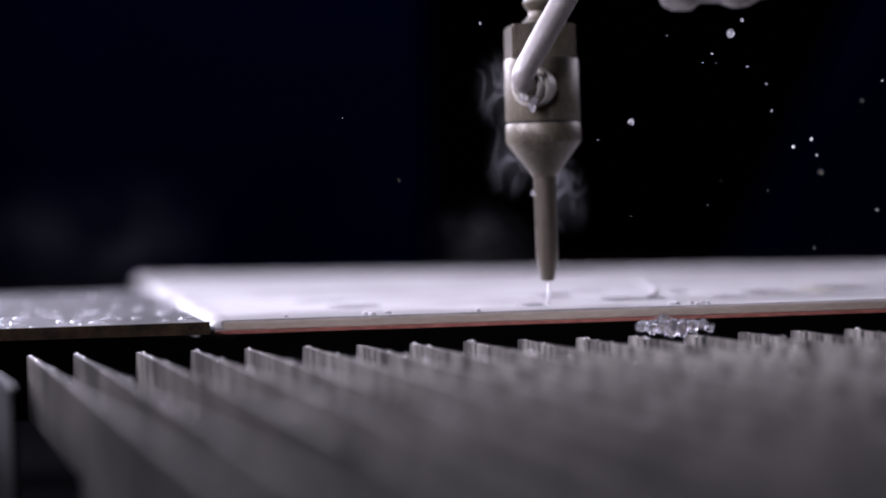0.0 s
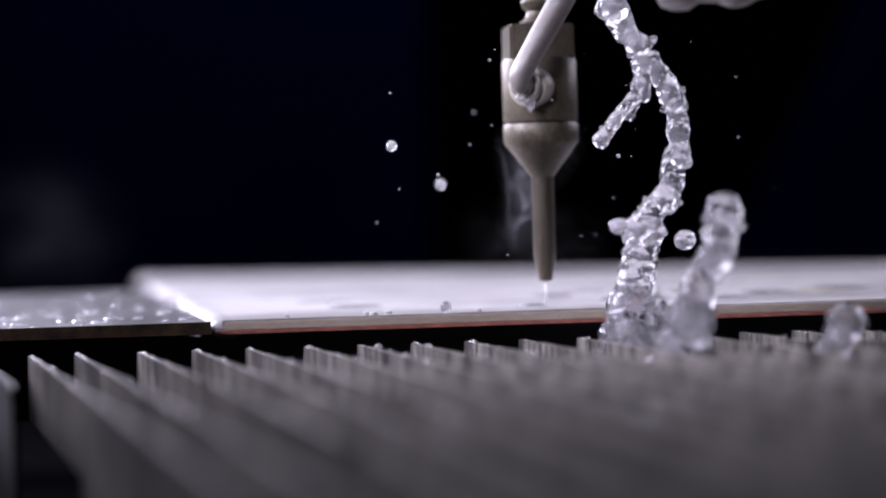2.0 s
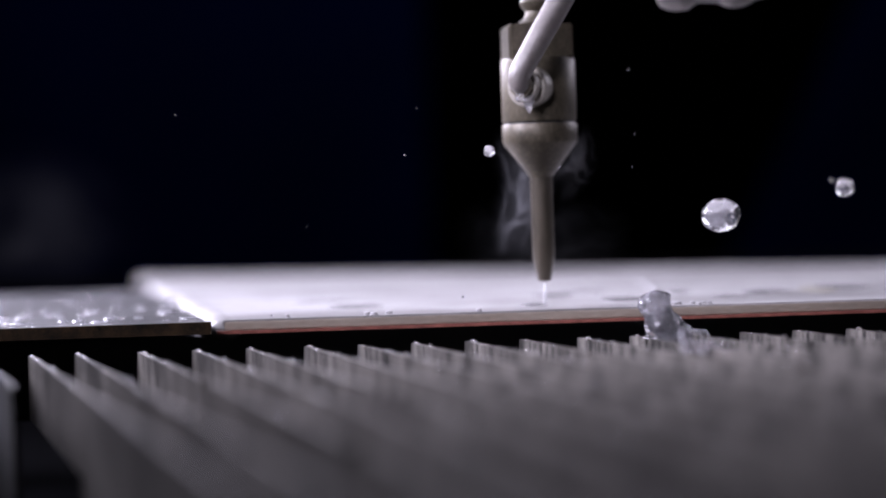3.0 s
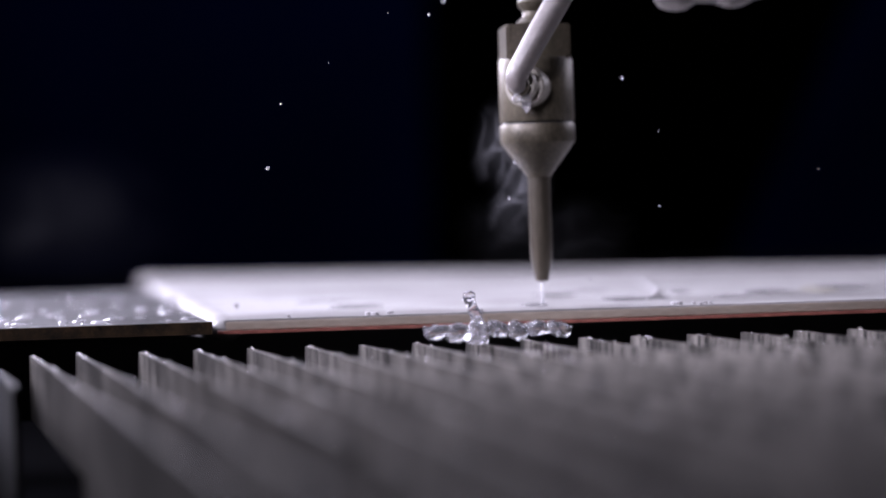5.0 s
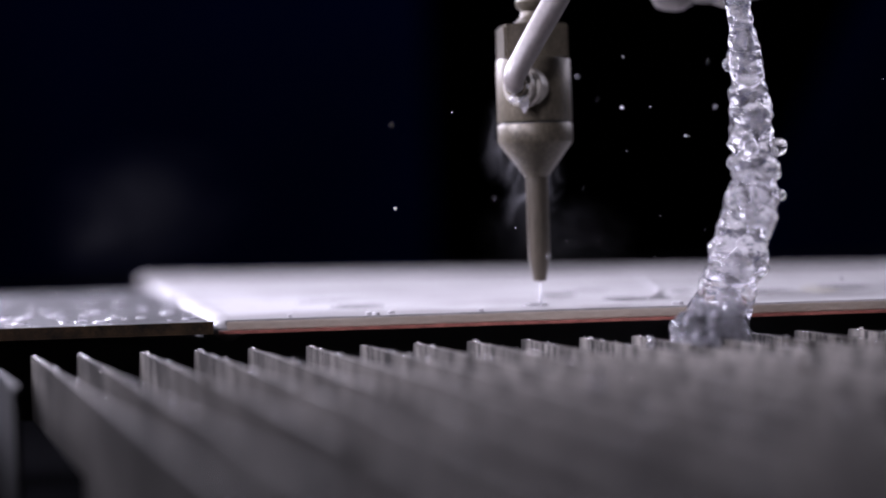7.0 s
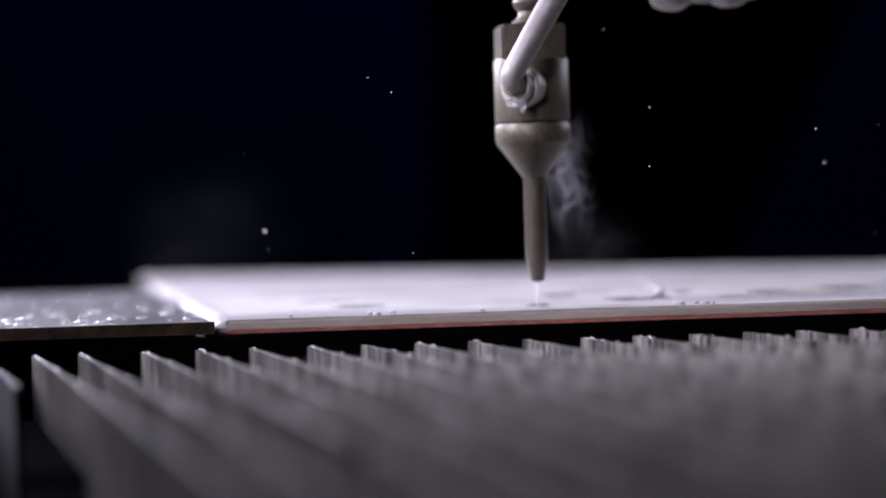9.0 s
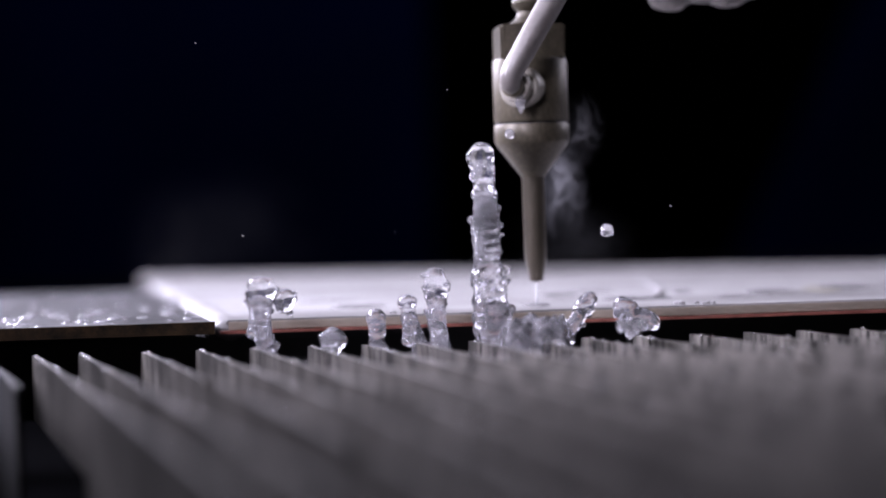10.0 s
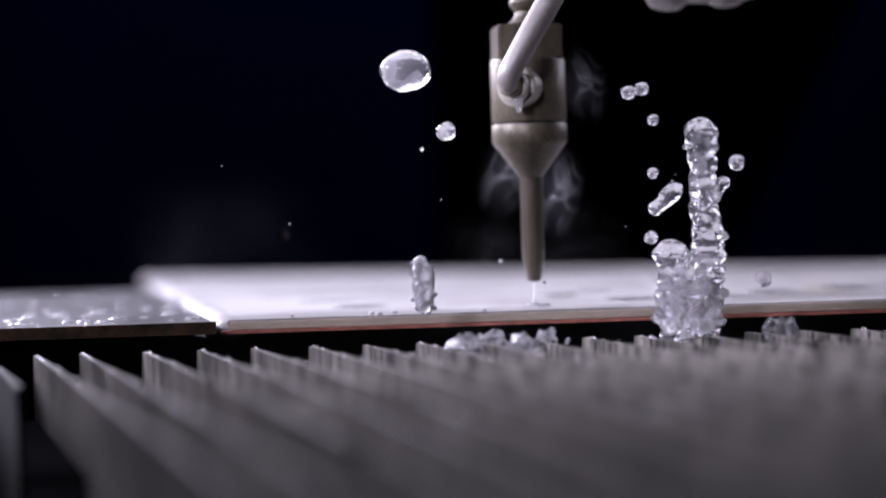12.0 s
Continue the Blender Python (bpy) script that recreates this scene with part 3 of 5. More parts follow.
class Strand:
    """A column of water in stretches along a line that moves."""

    def __init__(self, label, widths):
        self.label, self.widths, self.keys = label, widths, []
        PENDING.append(self)

    def at(self, t, y, *xz):
        pts = np.array(xz).reshape(-1, 2) / 1000.0
        self.keys.append((t, np.column_stack([pts[:, 0], np.full(len(pts), y), pts[:, 1]])))

    def build(self):
        thing = new("water_column")
        tagged(thing, self.label, "water", "splashes of water")
        keys = self.keys
        longest = max(np.linalg.norm(np.diff(k[1], axis=0), axis=1).sum() for k in keys)
        grid = np.linspace(0, 1, len(keys[0][1]))
        marks = np.linspace(0, 1, len(self.widths))
        mean = float(np.mean(self.widths)) / 1000
        count = max(1, min(7, round(longest / (4.6 * mean))))

        def point(pts, u):
            return np.array([np.interp(u, grid, pts[:, c]) for c in range(3)])

        for i in range(count):
            u0, u1 = i / count, (i + 1) / count
            low, high = (float(np.interp(u, marks, self.widths)) / 1000 for u in (u0, u1))
            length = max(longest / count * 1.04 + 0.5 * (low + high), low + high)
            deep = RNG.uniform(-0.3, 0.3) * low

            def where(t, u0=u0, u1=u1, length=length, high=high, deep=deep):
                pts = blend(keys, t)
                foot, top = point(pts, u0), point(pts, u1)
                d = top - foot
                lean = math.atan2(d[0], max(abs(d[2]), 0.004)) * (1 if d[2] >= 0 else -1)
                lean = max(-1.3, min(1.3, lean))
                back = length / 2 - 0.35 * high
                return (top[0] - math.sin(lean) * back, top[1] + deep, top[2] - math.cos(lean) * back, math.degrees(lean))

            ob = part("water_stretch", stretch_mesh(RNG.randrange(900), length, low, high, i == count - 1 and high < 0.0055), None, thing)
            MOVES.append((ob, rows_of(where, keys[0][0], keys[-1][0])))
            for k in range(RNG.choice((0, 1, 1, 2))):
                r = mean * RNG.uniform(0.22, 0.42)
                side, up = RNG.choice((-1, 1)) * (low + high) * 0.52, RNG.uniform(-0.4, 0.4) * length

                def beside(t, where=where, side=side, up=up):
                    x, y, z, lean = where(t)
                    c, sn = math.cos(radians(lean)), math.sin(radians(lean))
                    return (x + side * c + up * sn, y - 0.001, z - side * sn + up * c, lean)

                ob = part("water_lobe", ROUND[RNG.randrange(len(ROUND))], None, thing)
                ob.scale = (r * RNG.uniform(0.8, 1.5), r, r)
                MOVES.append((ob, rows_of(beside, keys[0][0], keys[-1][0])))


class Mass:
    """A heap of water in swells inside an ellipse that moves."""

    def __init__(self, label, count, size):
        self.label, self.count, self.size, self.keys = label, count, size / 1000, []
        PENDING.append(self)

    def at(self, t, y, x, z, a, b):
        # the heaps stand on the slats, a little before the columns
        k = (y - 0.020) / y
        self.keys.append((t, np.array([x * k / 1000, y - 0.020, EYE[2] + (z / 1000 - EYE[2]) * k, a * k / 1000, b * k / 1000])))

    def build(self):
        thing = new("water_mass")
        tagged(thing, self.label, "water", "splashes of water")
        wide, high = (max(k[1][c] for k in self.keys) for c in (3, 4))
        heaps = max(3, min(7, round(2.7 * wide / high)))
        for i in range(heaps):
            u = (i + 0.5) / heaps * 2 - 1
            a = 1.3 * wide / heaps * RNG.uniform(0.8, 1.2)
            b = max(high * (0.62 + 0.38 * math.sqrt(1 - u * u)) * RNG.uniform(0.75, 1.12), 0.6 * a)
            d = min(0.009, 0.6 * a + 0.2 * b)
            deep, tilt = (i % 2 - 0.5) * 0.9 * d, 9 * u + RNG.uniform(-14, 14)

            def where(t, u=u, b=b, deep=deep, tilt=tilt):
                x, y, z, ha, hb = blend(self.keys, t)
                return (x + u * ha, y + deep, z + hb * (0.7 + 0.3 * math.sqrt(1 - u * u)) - b, tilt)

            ob = part("water_swell", blob_mesh(RNG.randrange(900), a, d, b), None, thing)
            MOVES.append((ob, rows_of(where, self.keys[0][0], self.keys[-1][0])))
        # drops torn off the rim
        for i in range(self.count // 2):
            ang, r = RNG.uniform(-0.2, math.pi + 0.2), self.size * RNG.uniform(0.14, 0.42)
            out = RNG.uniform(0.95, 1.18)

            def around(t, ang=ang, out=out):
                x, y, z, ha, hb = blend(self.keys, t)
                return (x + out * ha * math.cos(ang), y - 0.003, z + out * hb * math.sin(ang), 30 * math.cos(ang))

            ob = part("water_lobe", ROUND[RNG.randrange(len(ROUND))], None, thing)
            ob.scale = (r, r, r * RNG.uniform(0.9, 1.8))
            MOVES.append((ob, rows_of(around, self.keys[0][0], self.keys[-1][0])))


PENDING = []


def drop(radius, y, wide, keys):
    """A single flying drop."""
    path = [(t, np.array([x / 1000, y, z / 1000])) for t, x, z in keys]
    ob = new("water_drop", BEADS[RNG.randrange(len(BEADS))])
    tagged(ob, "round clear drop of water flying through the air", "water drop", "flying water drops")
    r = radius / 1000
    ob.scale = (r * wide, r, r)
    MOVES.append((ob, rows_of(lambda t: (*blend(path, t), 0), path[0][0], path[-1][0])))


def film(y, half_wide, half_high, keys):
    """The thin bubbly film inside the arch."""
    bm = bmesh.new()
    bmesh.ops.create_icosphere(bm, subdivisions=4, radius=1)
    for v in bm.verts:
        n = noise.noise(Vector((v.co.x * 2.5, v.co.y, v.co.z * 4)))
        w = 1 + 0.2 * noise.noise(Vector((v.co.x * 1.5, 3, v.co.z * 3)))
        v.co = Vector((v.co.x * half_wide / 1000 * w, v.co.y * 0.0007 + n * 0.0022, v.co.z * half_high / 1000 * w))
    thing = new("water_film", mesh_of("water_film", bm, FILM))
    tagged(thing, "thin glassy film of water stretched inside the arch", "water", "splashes of water")
    rng = random.Random(21)
    for i in range(60):
        b = part("bubble", BEADS[i % 4], None, thing)
        a, q = rng.uniform(0, math.tau), math.sqrt(rng.random()) * 0.85
        r = 0.0006 + rng.random() ** 2 * 0.0013
        b.location, b.scale = (math.cos(a) * q * half_wide / 1000, -0.0022, math.sin(a) * q * half_high / 1000), (r, r, r)
    path = [(t, np.array([x / 1000, y, z / 1000])) for t, x, z in keys]
    MOVES.append((thing, rows_of(lambda t: (*blend(path, t), 0), path[0][0], path[-1][0])))


s = Mass("frothy low mass of clear splashing water", 7, 4.2)
s.at(0.0, 0.77, 83.9, 2.4, 12.9, 3.3)
s.at(0.3, 0.77, 83.7, -0.9, 12.9, 2.5)
s.at(0.5, 0.77, 84.5, -10.2, 10.4, 2.1)

s = Mass("bursting dome of foaming water above the slats", 26, 5.4)
s.at(0.2, 0.77, 45.6, -17.3, 12.5, 3.1)
s.at(0.35, 0.77, 46.1, -0.5, 14.6, 5.2)
s.at(0.5, 0.77, 49.5, 10.9, 18.4, 12.9)
s.at(0.8, 0.77, 54.9, 15.9, 12.5, 19.8)
s.at(1.0, 0.77, 56.8, 10.6, 12.5, 16.7)
s.at(1.2, 0.77, 59.8, 7.4, 12.9, 15.7)
s.at(1.5, 0.77, 64.8, 4.1, 12.5, 12.5)
s.at(2.0, 0.77, 73.0, 1.7, 11.5, 8.4)
s.at(2.3, 0.77, 76.7, -14.1, 8.4, 5.2)

s = Strand("lumpy foaming column of water thrown up from the tank", (9.9, 8.9, 8.4, 7.3, 5.2))
s.at(0.35, 0.77, 54.2, -9.2, 53.3, -5.0, 52.3, -0.7, 52.5, 3.4, 52.6, 7.6)
s.at(0.5, 0.77, 54.3, -5.0, 53.4, 1.3, 52.6, 7.6, 52.8, 16.0, 53.1, 23.3)
s.at(0.8, 0.77, 55.3, -5.0, 55.8, 11.7, 56.3, 28.4, 56.8, 45.1, 56.3, 61.9)
s.at(1.0, 0.77, 55.2, -5.0, 56.3, 10.6, 57.7, 27.3, 59.8, 42.9, 61.3, 57.5)
s.at(1.2, 0.77, 56.2, -5.1, 57.8, 11.6, 60.5, 30.4, 63.2, 51.2, 65.8, 67.8)
s.at(1.5, 0.77, 59.3, -5.2, 60.9, 11.5, 61.8, 28.2, 62.9, 44.9, 64.9, 61.6)
s.at(2.0, 0.77, 68.7, -4.4, 67.9, 5.0, 68.8, 15.5, 70.7, 28.0, 76.3, 42.4)
s.at(2.4, 0.77, 81.0, -10.1, 81.1, -6.9, 81.6, -3.8, 82.1, -1.7, 82.5, 0.3)

s = Strand("lumpy foaming column of water thrown up from the tank", (6.7, 6.1, 5.6, 5.4, 5.8))
s.at(0.5, 0.765, 64.2, -9.1, 64.3, -5.0, 64.4, -2.9, 64.4, -0.8, 64.5, 1.3)
s.at(0.8, 0.765, 67.4, -5.1, 66.7, 7.5, 66.1, 20.0, 65.4, 32.4, 64.7, 44.9)
s.at(1.0, 0.76, 65.9, -4.6, 68.2, 5.6, 70.7, 18.0, 71.5, 30.3, 71.4, 42.7)
s.at(1.2, 0.755, 66.4, -4.3, 69.9, 8.0, 74.4, 22.2, 77.3, 38.5, 78.4, 51.8)
s.at(1.5, 0.745, 64.5, -3.4, 70.0, 12.6, 76.6, 30.6, 85.1, 44.5, 83.6, 60.7)
s.at(2.0, 0.7, 73.7, -4.1, 80.7, 9.0, 87.8, 24.0, 93.9, 37.1, 95.8, 50.3)
s.at(2.5, 0.66, 103.4, -3.6, 105.3, -0.1, 107.1, 2.5, 108.1, 4.3, 108.2, 7.0)
s.at(2.8, 0.65, 111.8, -22.6, 112.7, -20.8, 113.7, -19.1, 113.7, -18.2, 113.7, -17.3)

s = Mass("crown of clear drops torn off the arch", 6, 4.2)
s.at(0.5, 0.77, 54.7, 7.6, 6.3, 2.1)
s.at(0.8, 0.77, 58.7, 73.2, 9.6, 3.3)
s.at(1.0, 0.77, 63.6, 98.1, 8.4, 2.5)
s.at(1.2, 0.77, 67.3, 116.0, 6.3, 2.9)
s.at(1.5, 0.77, 68.9, 136.3, 6.3, 2.9)
s.at(2.0, 0.77, 117.0, 147.2, 6.3, 2.9)
s.at(2.6, 0.77, 183.1, 132.6, 6.3, 2.9)
s.at(3.0, 0.77, 202.9, 15.2, 6.3, 2.9)
s.at(3.2, 0.77, 209.6, -47.9, 6.3, 2.9)

s = Strand("slender leg of a glassy arch of splashing water", (3.1, 2.3, 2.5, 2.9, 3.4, 3.8))
s.at(0.45, 0.77, 22.8, -8.2, 27.2, 0.1, 29.5, 4.2, 31.7, 8.3, 33.9, 12.4, 36.1, 16.5)
s.at(0.8, 0.77, 19.1, 8.7, 24.8, 23.2, 30.5, 37.6, 34.0, 50.1, 38.6, 62.4, 43.0, 70.6)
s.at(1.0, 0.77, 23.8, 27.4, 28.5, 41.9, 30.0, 56.5, 34.6, 70.9, 39.2, 85.3, 44.7, 93.5)
s.at(1.2, 0.77, 32.1, 27.1, 33.7, 43.8, 35.3, 60.5, 37.6, 79.1, 40.7, 99.9, 47.4, 112.1)
s.at(1.5, 0.77, 48.9, 64.2, 50.3, 74.6, 46.4, 85.1, 48.9, 97.5, 51.5, 112.0, 58.1, 123.2)
s.at(2.0, 0.77, 63.9, 77.9, 69.3, 84.4, 74.7, 90.4, 76.4, 98.7, 72.1, 109.2, 63.1, 122.0)
s.at(2.4, 0.77, 77.0, 67.4, 83.3, 68.3, 87.5, 68.7, 77.5, 82.0, 72.5, 90.5, 68.6, 98.9)
s.at(2.8, 0.77, 81.6, 15.0, 81.8, 21.3, 80.0, 29.7, 78.1, 36.1, 76.2, 42.4, 74.2, 46.6)
s.at(3.0, 0.77, 83.2, -1.8, 82.3, 2.5, 81.3, 4.6, 78.3, 8.9, 76.3, 11.0, 75.3, 15.2)
s.at(3.2, 0.77, 86.6, -27.1, 85.6, -24.9, 84.6, -22.8, 83.6, -20.7, 82.7, -18.5, 82.7, -16.4)

s = Strand("thick leg of a glassy arch of splashing water", (4.7, 4.7, 4.4, 4.1, 4.1, 4.6))
s.at(0.45, 0.77, 66.7, -9.6, 66.8, -5.4, 64.9, -1.2, 62.9, 3.1, 60.9, 7.3, 59.0, 11.6)
s.at(0.8, 0.77, 72.8, 19.4, 70.1, 32.1, 66.3, 44.8, 65.6, 57.3, 63.9, 67.8, 57.8, 74.3)
s.at(1.0, 0.77, 74.0, 21.4, 71.3, 36.2, 69.9, 52.9, 68.2, 69.6, 63.3, 82.3, 54.1, 91.0)
s.at(1.2, 0.77, 80.6, 35.9, 76.9, 50.6, 76.3, 65.3, 73.7, 84.1, 68.5, 101.0, 61.1, 115.8)
s.at(1.5, 0.77, 78.1, 61.1, 83.5, 69.3, 85.5, 79.7, 81.2, 96.5, 74.4, 111.2, 63.2, 122.0)
s.at(2.0, 0.77, 74.2, 40.4, 84.0, 52.6, 88.6, 69.1, 87.1, 85.9, 77.1, 102.8, 62.2, 124.1)
s.at(2.5, 0.77, 82.1, -7.0, 93.3, 16.7, 95.0, 39.7, 90.4, 62.8, 80.5, 77.7, 68.9, 94.8)
s.at(2.8, 0.77, 97.0, -2.2, 94.0, 8.3, 89.1, 19.0, 84.2, 29.6, 79.2, 38.1, 74.8, 46.2)
s.at(3.0, 0.77, 97.6, -8.5, 93.5, -5.3, 86.4, 0.2, 81.3, 5.6, 77.3, 9.9, 75.3, 15.2)
s.at(3.2, 0.77, 99.1, -27.5, 97.1, -25.3, 93.0, -23.1, 88.9, -20.8, 84.7, -18.6, 82.7, -16.4)

film(0.772, 18.0, 38.0, [(0.45, 45.1, -34.3), (0.8, 48.2, 32.8), (1.0, 53.0, 54.7), (1.2, 57.7, 72.3), (1.5, 66.1, 95.0), (1.75, 69.8, 161.5), (2.1, 112.4, 195.3), (2.7, 205.2, 161.2), (3.0, 223.3, 56.4), (3.2, 231.0, -57.3)])

s = Strand("thin twisting strand of clear splashing water", (4.6, 4.4, 4.0, 3.8))
s.at(0.4, 0.77, 12.3, -7.8, 12.5, -3.6, 12.6, -1.5, 12.6, 0.6)
s.at(0.5, 0.77, 12.5, -1.5, 12.6, 0.6, 12.7, 2.7, 12.7, 4.8)
s.at(0.8, 0.77, 14.6, -0.5, 13.7, 4.7, 12.8, 8.9, 13.0, 14.2)
s.at(1.0, 0.77, 18.8, 0.4, 15.3, 9.9, 15.2, 18.3, 11.7, 27.8)
s.at(1.2, 0.77, 16.6, 0.4, 16.5, 8.8, 16.8, 17.2, 11.7, 29.5)
s.at(1.5, 0.77, 11.2, -4.6, 16.2, 2.5, 17.3, 8.8, 11.9, 17.3)
s.at(1.75, 0.77, 9.7, -16.1, 12.0, -12.0, 13.1, -8.9, 11.1, -5.7)

s = Mass("frothy low mass of clear splashing water", 7, 3.5)
s.at(0.6, 0.77, 18.6, -8.0, 6.3, 2.1)
s.at(0.8, 0.77, 12.7, 6.8, 8.8, 5.8)
s.at(1.0, 0.77, 13.8, 7.9, 12.5, 6.3)
s.at(1.2, 0.77, 14.8, 8.9, 11.5, 6.3)
s.at(1.4, 0.77, 15.6, 0.5, 9.4, 4.2)
s.at(1.6, 0.77, 15.1, -12.1, 8.4, 3.1)

s = Mass("frothy low mass of clear splashing water", 10, 4.8)
s.at(0.55, 0.77, 88.6, -12.4, 5.2, 2.1)
s.at(0.8, 0.77, 90.1, 4.3, 7.9, 8.8)
s.at(1.0, 0.77, 91.0, 3.2, 10.0, 8.4)
s.at(1.2, 0.77, 91.1, 5.3, 10.4, 9.4)
s.at(1.5, 0.77, 93.1, 4.2, 11.5, 7.3)
s.at(1.7, 0.77, 94.9, -2.2, 11.5, 5.2)
s.at(2.0, 0.72, 85.0, 7.6, 4.9, 7.8)
s.at(2.2, 0.72, 89.2, -14.1, 5.9, 3.9)

s = Strand("thin twisting strand of clear splashing water", (4.2, 4.2, 4.4, 5.2))
s.at(0.55, 0.77, 93.8, -12.6, 93.9, -10.5, 93.9, -8.4, 94.0, -6.3)
s.at(0.8, 0.77, 90.9, -4.1, 91.7, 4.2, 92.3, 10.5, 92.1, 17.8)
s.at(1.0, 0.77, 95.0, -4.3, 96.4, 8.3, 99.3, 20.7, 101.7, 32.2)
s.at(1.2, 0.77, 96.0, -4.3, 102.8, 12.2, 109.4, 24.6, 110.9, 39.2)
s.at(1.5, 0.75, 101.6, -3.0, 109.2, 13.1, 116.7, 25.1, 121.2, 40.2)
s.at(2.0, 0.69, 129.0, 0.5, 131.9, 4.2, 133.9, 7.9, 135.3, 11.6)
s.at(2.3, 0.66, 133.6, -13.6, 134.6, -11.9, 135.5, -10.1, 135.6, -8.3)

s = Mass("frothy low mass of clear splashing water", 6, 4.2)
s.at(2.2, 0.72, 77.7, -5.9, 5.9, 2.0)
s.at(2.5, 0.72, 84.6, -2.2, 6.8, 2.0)
s.at(3.0, 0.72, 87.5, -1.3, 6.8, 2.9)
s.at(3.3, 0.72, 89.0, -14.1, 5.9, 2.0)

s = Mass("frothy low mass of clear splashing water", 5, 6.3)
s.at(2.2, 0.66, 108.6, -11.0, 5.4, 1.8)
s.at(2.5, 0.66, 107.2, 3.1, 6.8, 5.0)
s.at(2.8, 0.66, 107.5, -16.4, 5.4, 2.7)

s = Mass("torn cone of splashing water", 16, 3.8)
s.at(0.35, 0.77, 40.5, -10.8, 6.3, 2.1)
s.at(0.5, 0.77, 41.0, 4.9, 8.4, 7.3)
s.at(0.7, 0.77, 39.4, 20.6, 10.9, 17.7)
s.at(0.8, 0.77, 36.8, 25.9, 8.8, 21.9)
s.at(1.0, 0.77, 26.1, 21.1, 5.4, 15.7)
s.at(1.2, 0.77, 26.6, 16.9, 5.4, 10.4)
s.at(1.4, 0.77, 28.9, -8.4, 4.2, 3.1)

s = Mass("bursting dome of foaming water above the slats", 19, 4.8)
s.at(5.3, 0.77, 76.1, -14.1, 12.5, 2.1)
s.at(5.6, 0.77, 78.0, 15.2, 14.6, 12.5)
s.at(5.8, 0.77, 83.7, 31.7, 12.9, 18.8)
s.at(6.0, 0.77, 87.5, 35.8, 10.4, 24.0)
s.at(6.3, 0.77, 93.1, 35.6, 7.9, 24.0)
s.at(6.5, 0.77, 97.0, 29.2, 7.1, 19.8)
s.at(7.0, 0.77, 99.4, 6.1, 7.1, 9.4)
s.at(7.4, 0.77, 107.1, -15.1, 6.3, 3.1)

s = Strand("thin twisting strand of clear splashing water", (3.3, 2.9, 2.3, 1.7))
s.at(4.65, 0.77, 11.4, -12.0, 11.4, -10.9, 11.5, -9.9, 11.5, -8.8)
s.at(4.8, 0.77, 11.7, -1.5, 11.8, 1.6, 11.5, 4.8, 11.0, 8.6)
s.at(5.0, 0.77, 11.7, -0.5, 11.1, 5.9, 10.4, 11.1, 7.3, 18.5)
s.at(5.3, 0.77, 13.3, -2.6, 13.4, 2.6, 14.4, 6.8, 15.0, 12.0)
s.at(5.5, 0.77, 13.1, -4.7, 14.2, 2.6, 15.1, 9.9, 14.3, 18.3)
s.at(5.8, 0.77, 12.4, -7.8, 11.6, 0.6, 11.4, 6.9, 10.9, 11.1)
s.at(6.0, 0.77, 11.3, -7.8, 11.5, -1.5, 11.3, 4.8, 10.8, 10.1)
s.at(6.3, 0.77, 10.9, -18.3, 10.9, -16.2, 10.6, -14.0, 10.0, -11.9)

s = Mass("frothy low mass of clear splashing water", 12, 2.5)
s.at(4.7, 0.77, 13.5, -9.9, 8.4, 1.7)
s.at(5.0, 0.77, 18.1, 4.2, 26.1, 2.7)
s.at(5.3, 0.77, 22.1, 0.2, 18.8, 2.5)
s.at(5.6, 0.77, 28.3, -1.2, 10.4, 2.9)
s.at(6.0, 0.77, 22.0, -0.8, 19.8, 3.3)
s.at(6.5, 0.77, 22.9, 0.2, 12.5, 3.8)
s.at(6.9, 0.77, 21.4, -12.3, 10.4, 2.1)

s = Mass("frothy low mass of clear splashing water", 5, 2.7)
s.at(5.1, 0.77, -68.1, -9.3, 3.1, 1.7)
s.at(5.3, 0.77, -69.0, -2.0, 3.3, 2.1)
s.at(5.5, 0.77, -68.0, -3.5, 4.2, 3.3)
s.at(5.7, 0.77, -49.1, 0.5, 4.2, 2.9)
s.at(5.9, 0.77, -49.6, -14.2, 4.2, 2.1)

s = Mass("frothy low mass of clear splashing water", 5, 2.7)
s.at(5.2, 0.77, -48.3, -10.0, 3.1, 1.7)
s.at(5.5, 0.77, -47.3, 1.5, 4.6, 3.8)
s.at(5.8, 0.77, -49.0, 2.6, 4.6, 2.9)
s.at(6.0, 0.77, -49.6, -14.2, 3.1, 1.7)

s = Mass("bursting dome of foaming water above the slats", 34, 5.2)
s.at(5.2, 0.77, 76.0, -18.3, 16.7, 3.1)
s.at(5.35, 0.77, 75.4, -1.5, 20.9, 5.2)
s.at(5.5, 0.77, 74.7, 9.0, 24.0, 12.9)
s.at(5.7, 0.77, 76.8, 12.1, 24.6, 15.7)
s.at(6.0, 0.77, 78.8, 9.9, 24.0, 15.7)
s.at(6.3, 0.77, 80.8, 8.8, 21.9, 13.6)
s.at(6.5, 0.77, 84.9, 6.6, 18.8, 12.5)
s.at(7.0, 0.77, 96.1, 2.0, 10.4, 7.3)
s.at(7.4, 0.77, 102.9, -15.0, 8.4, 3.1)

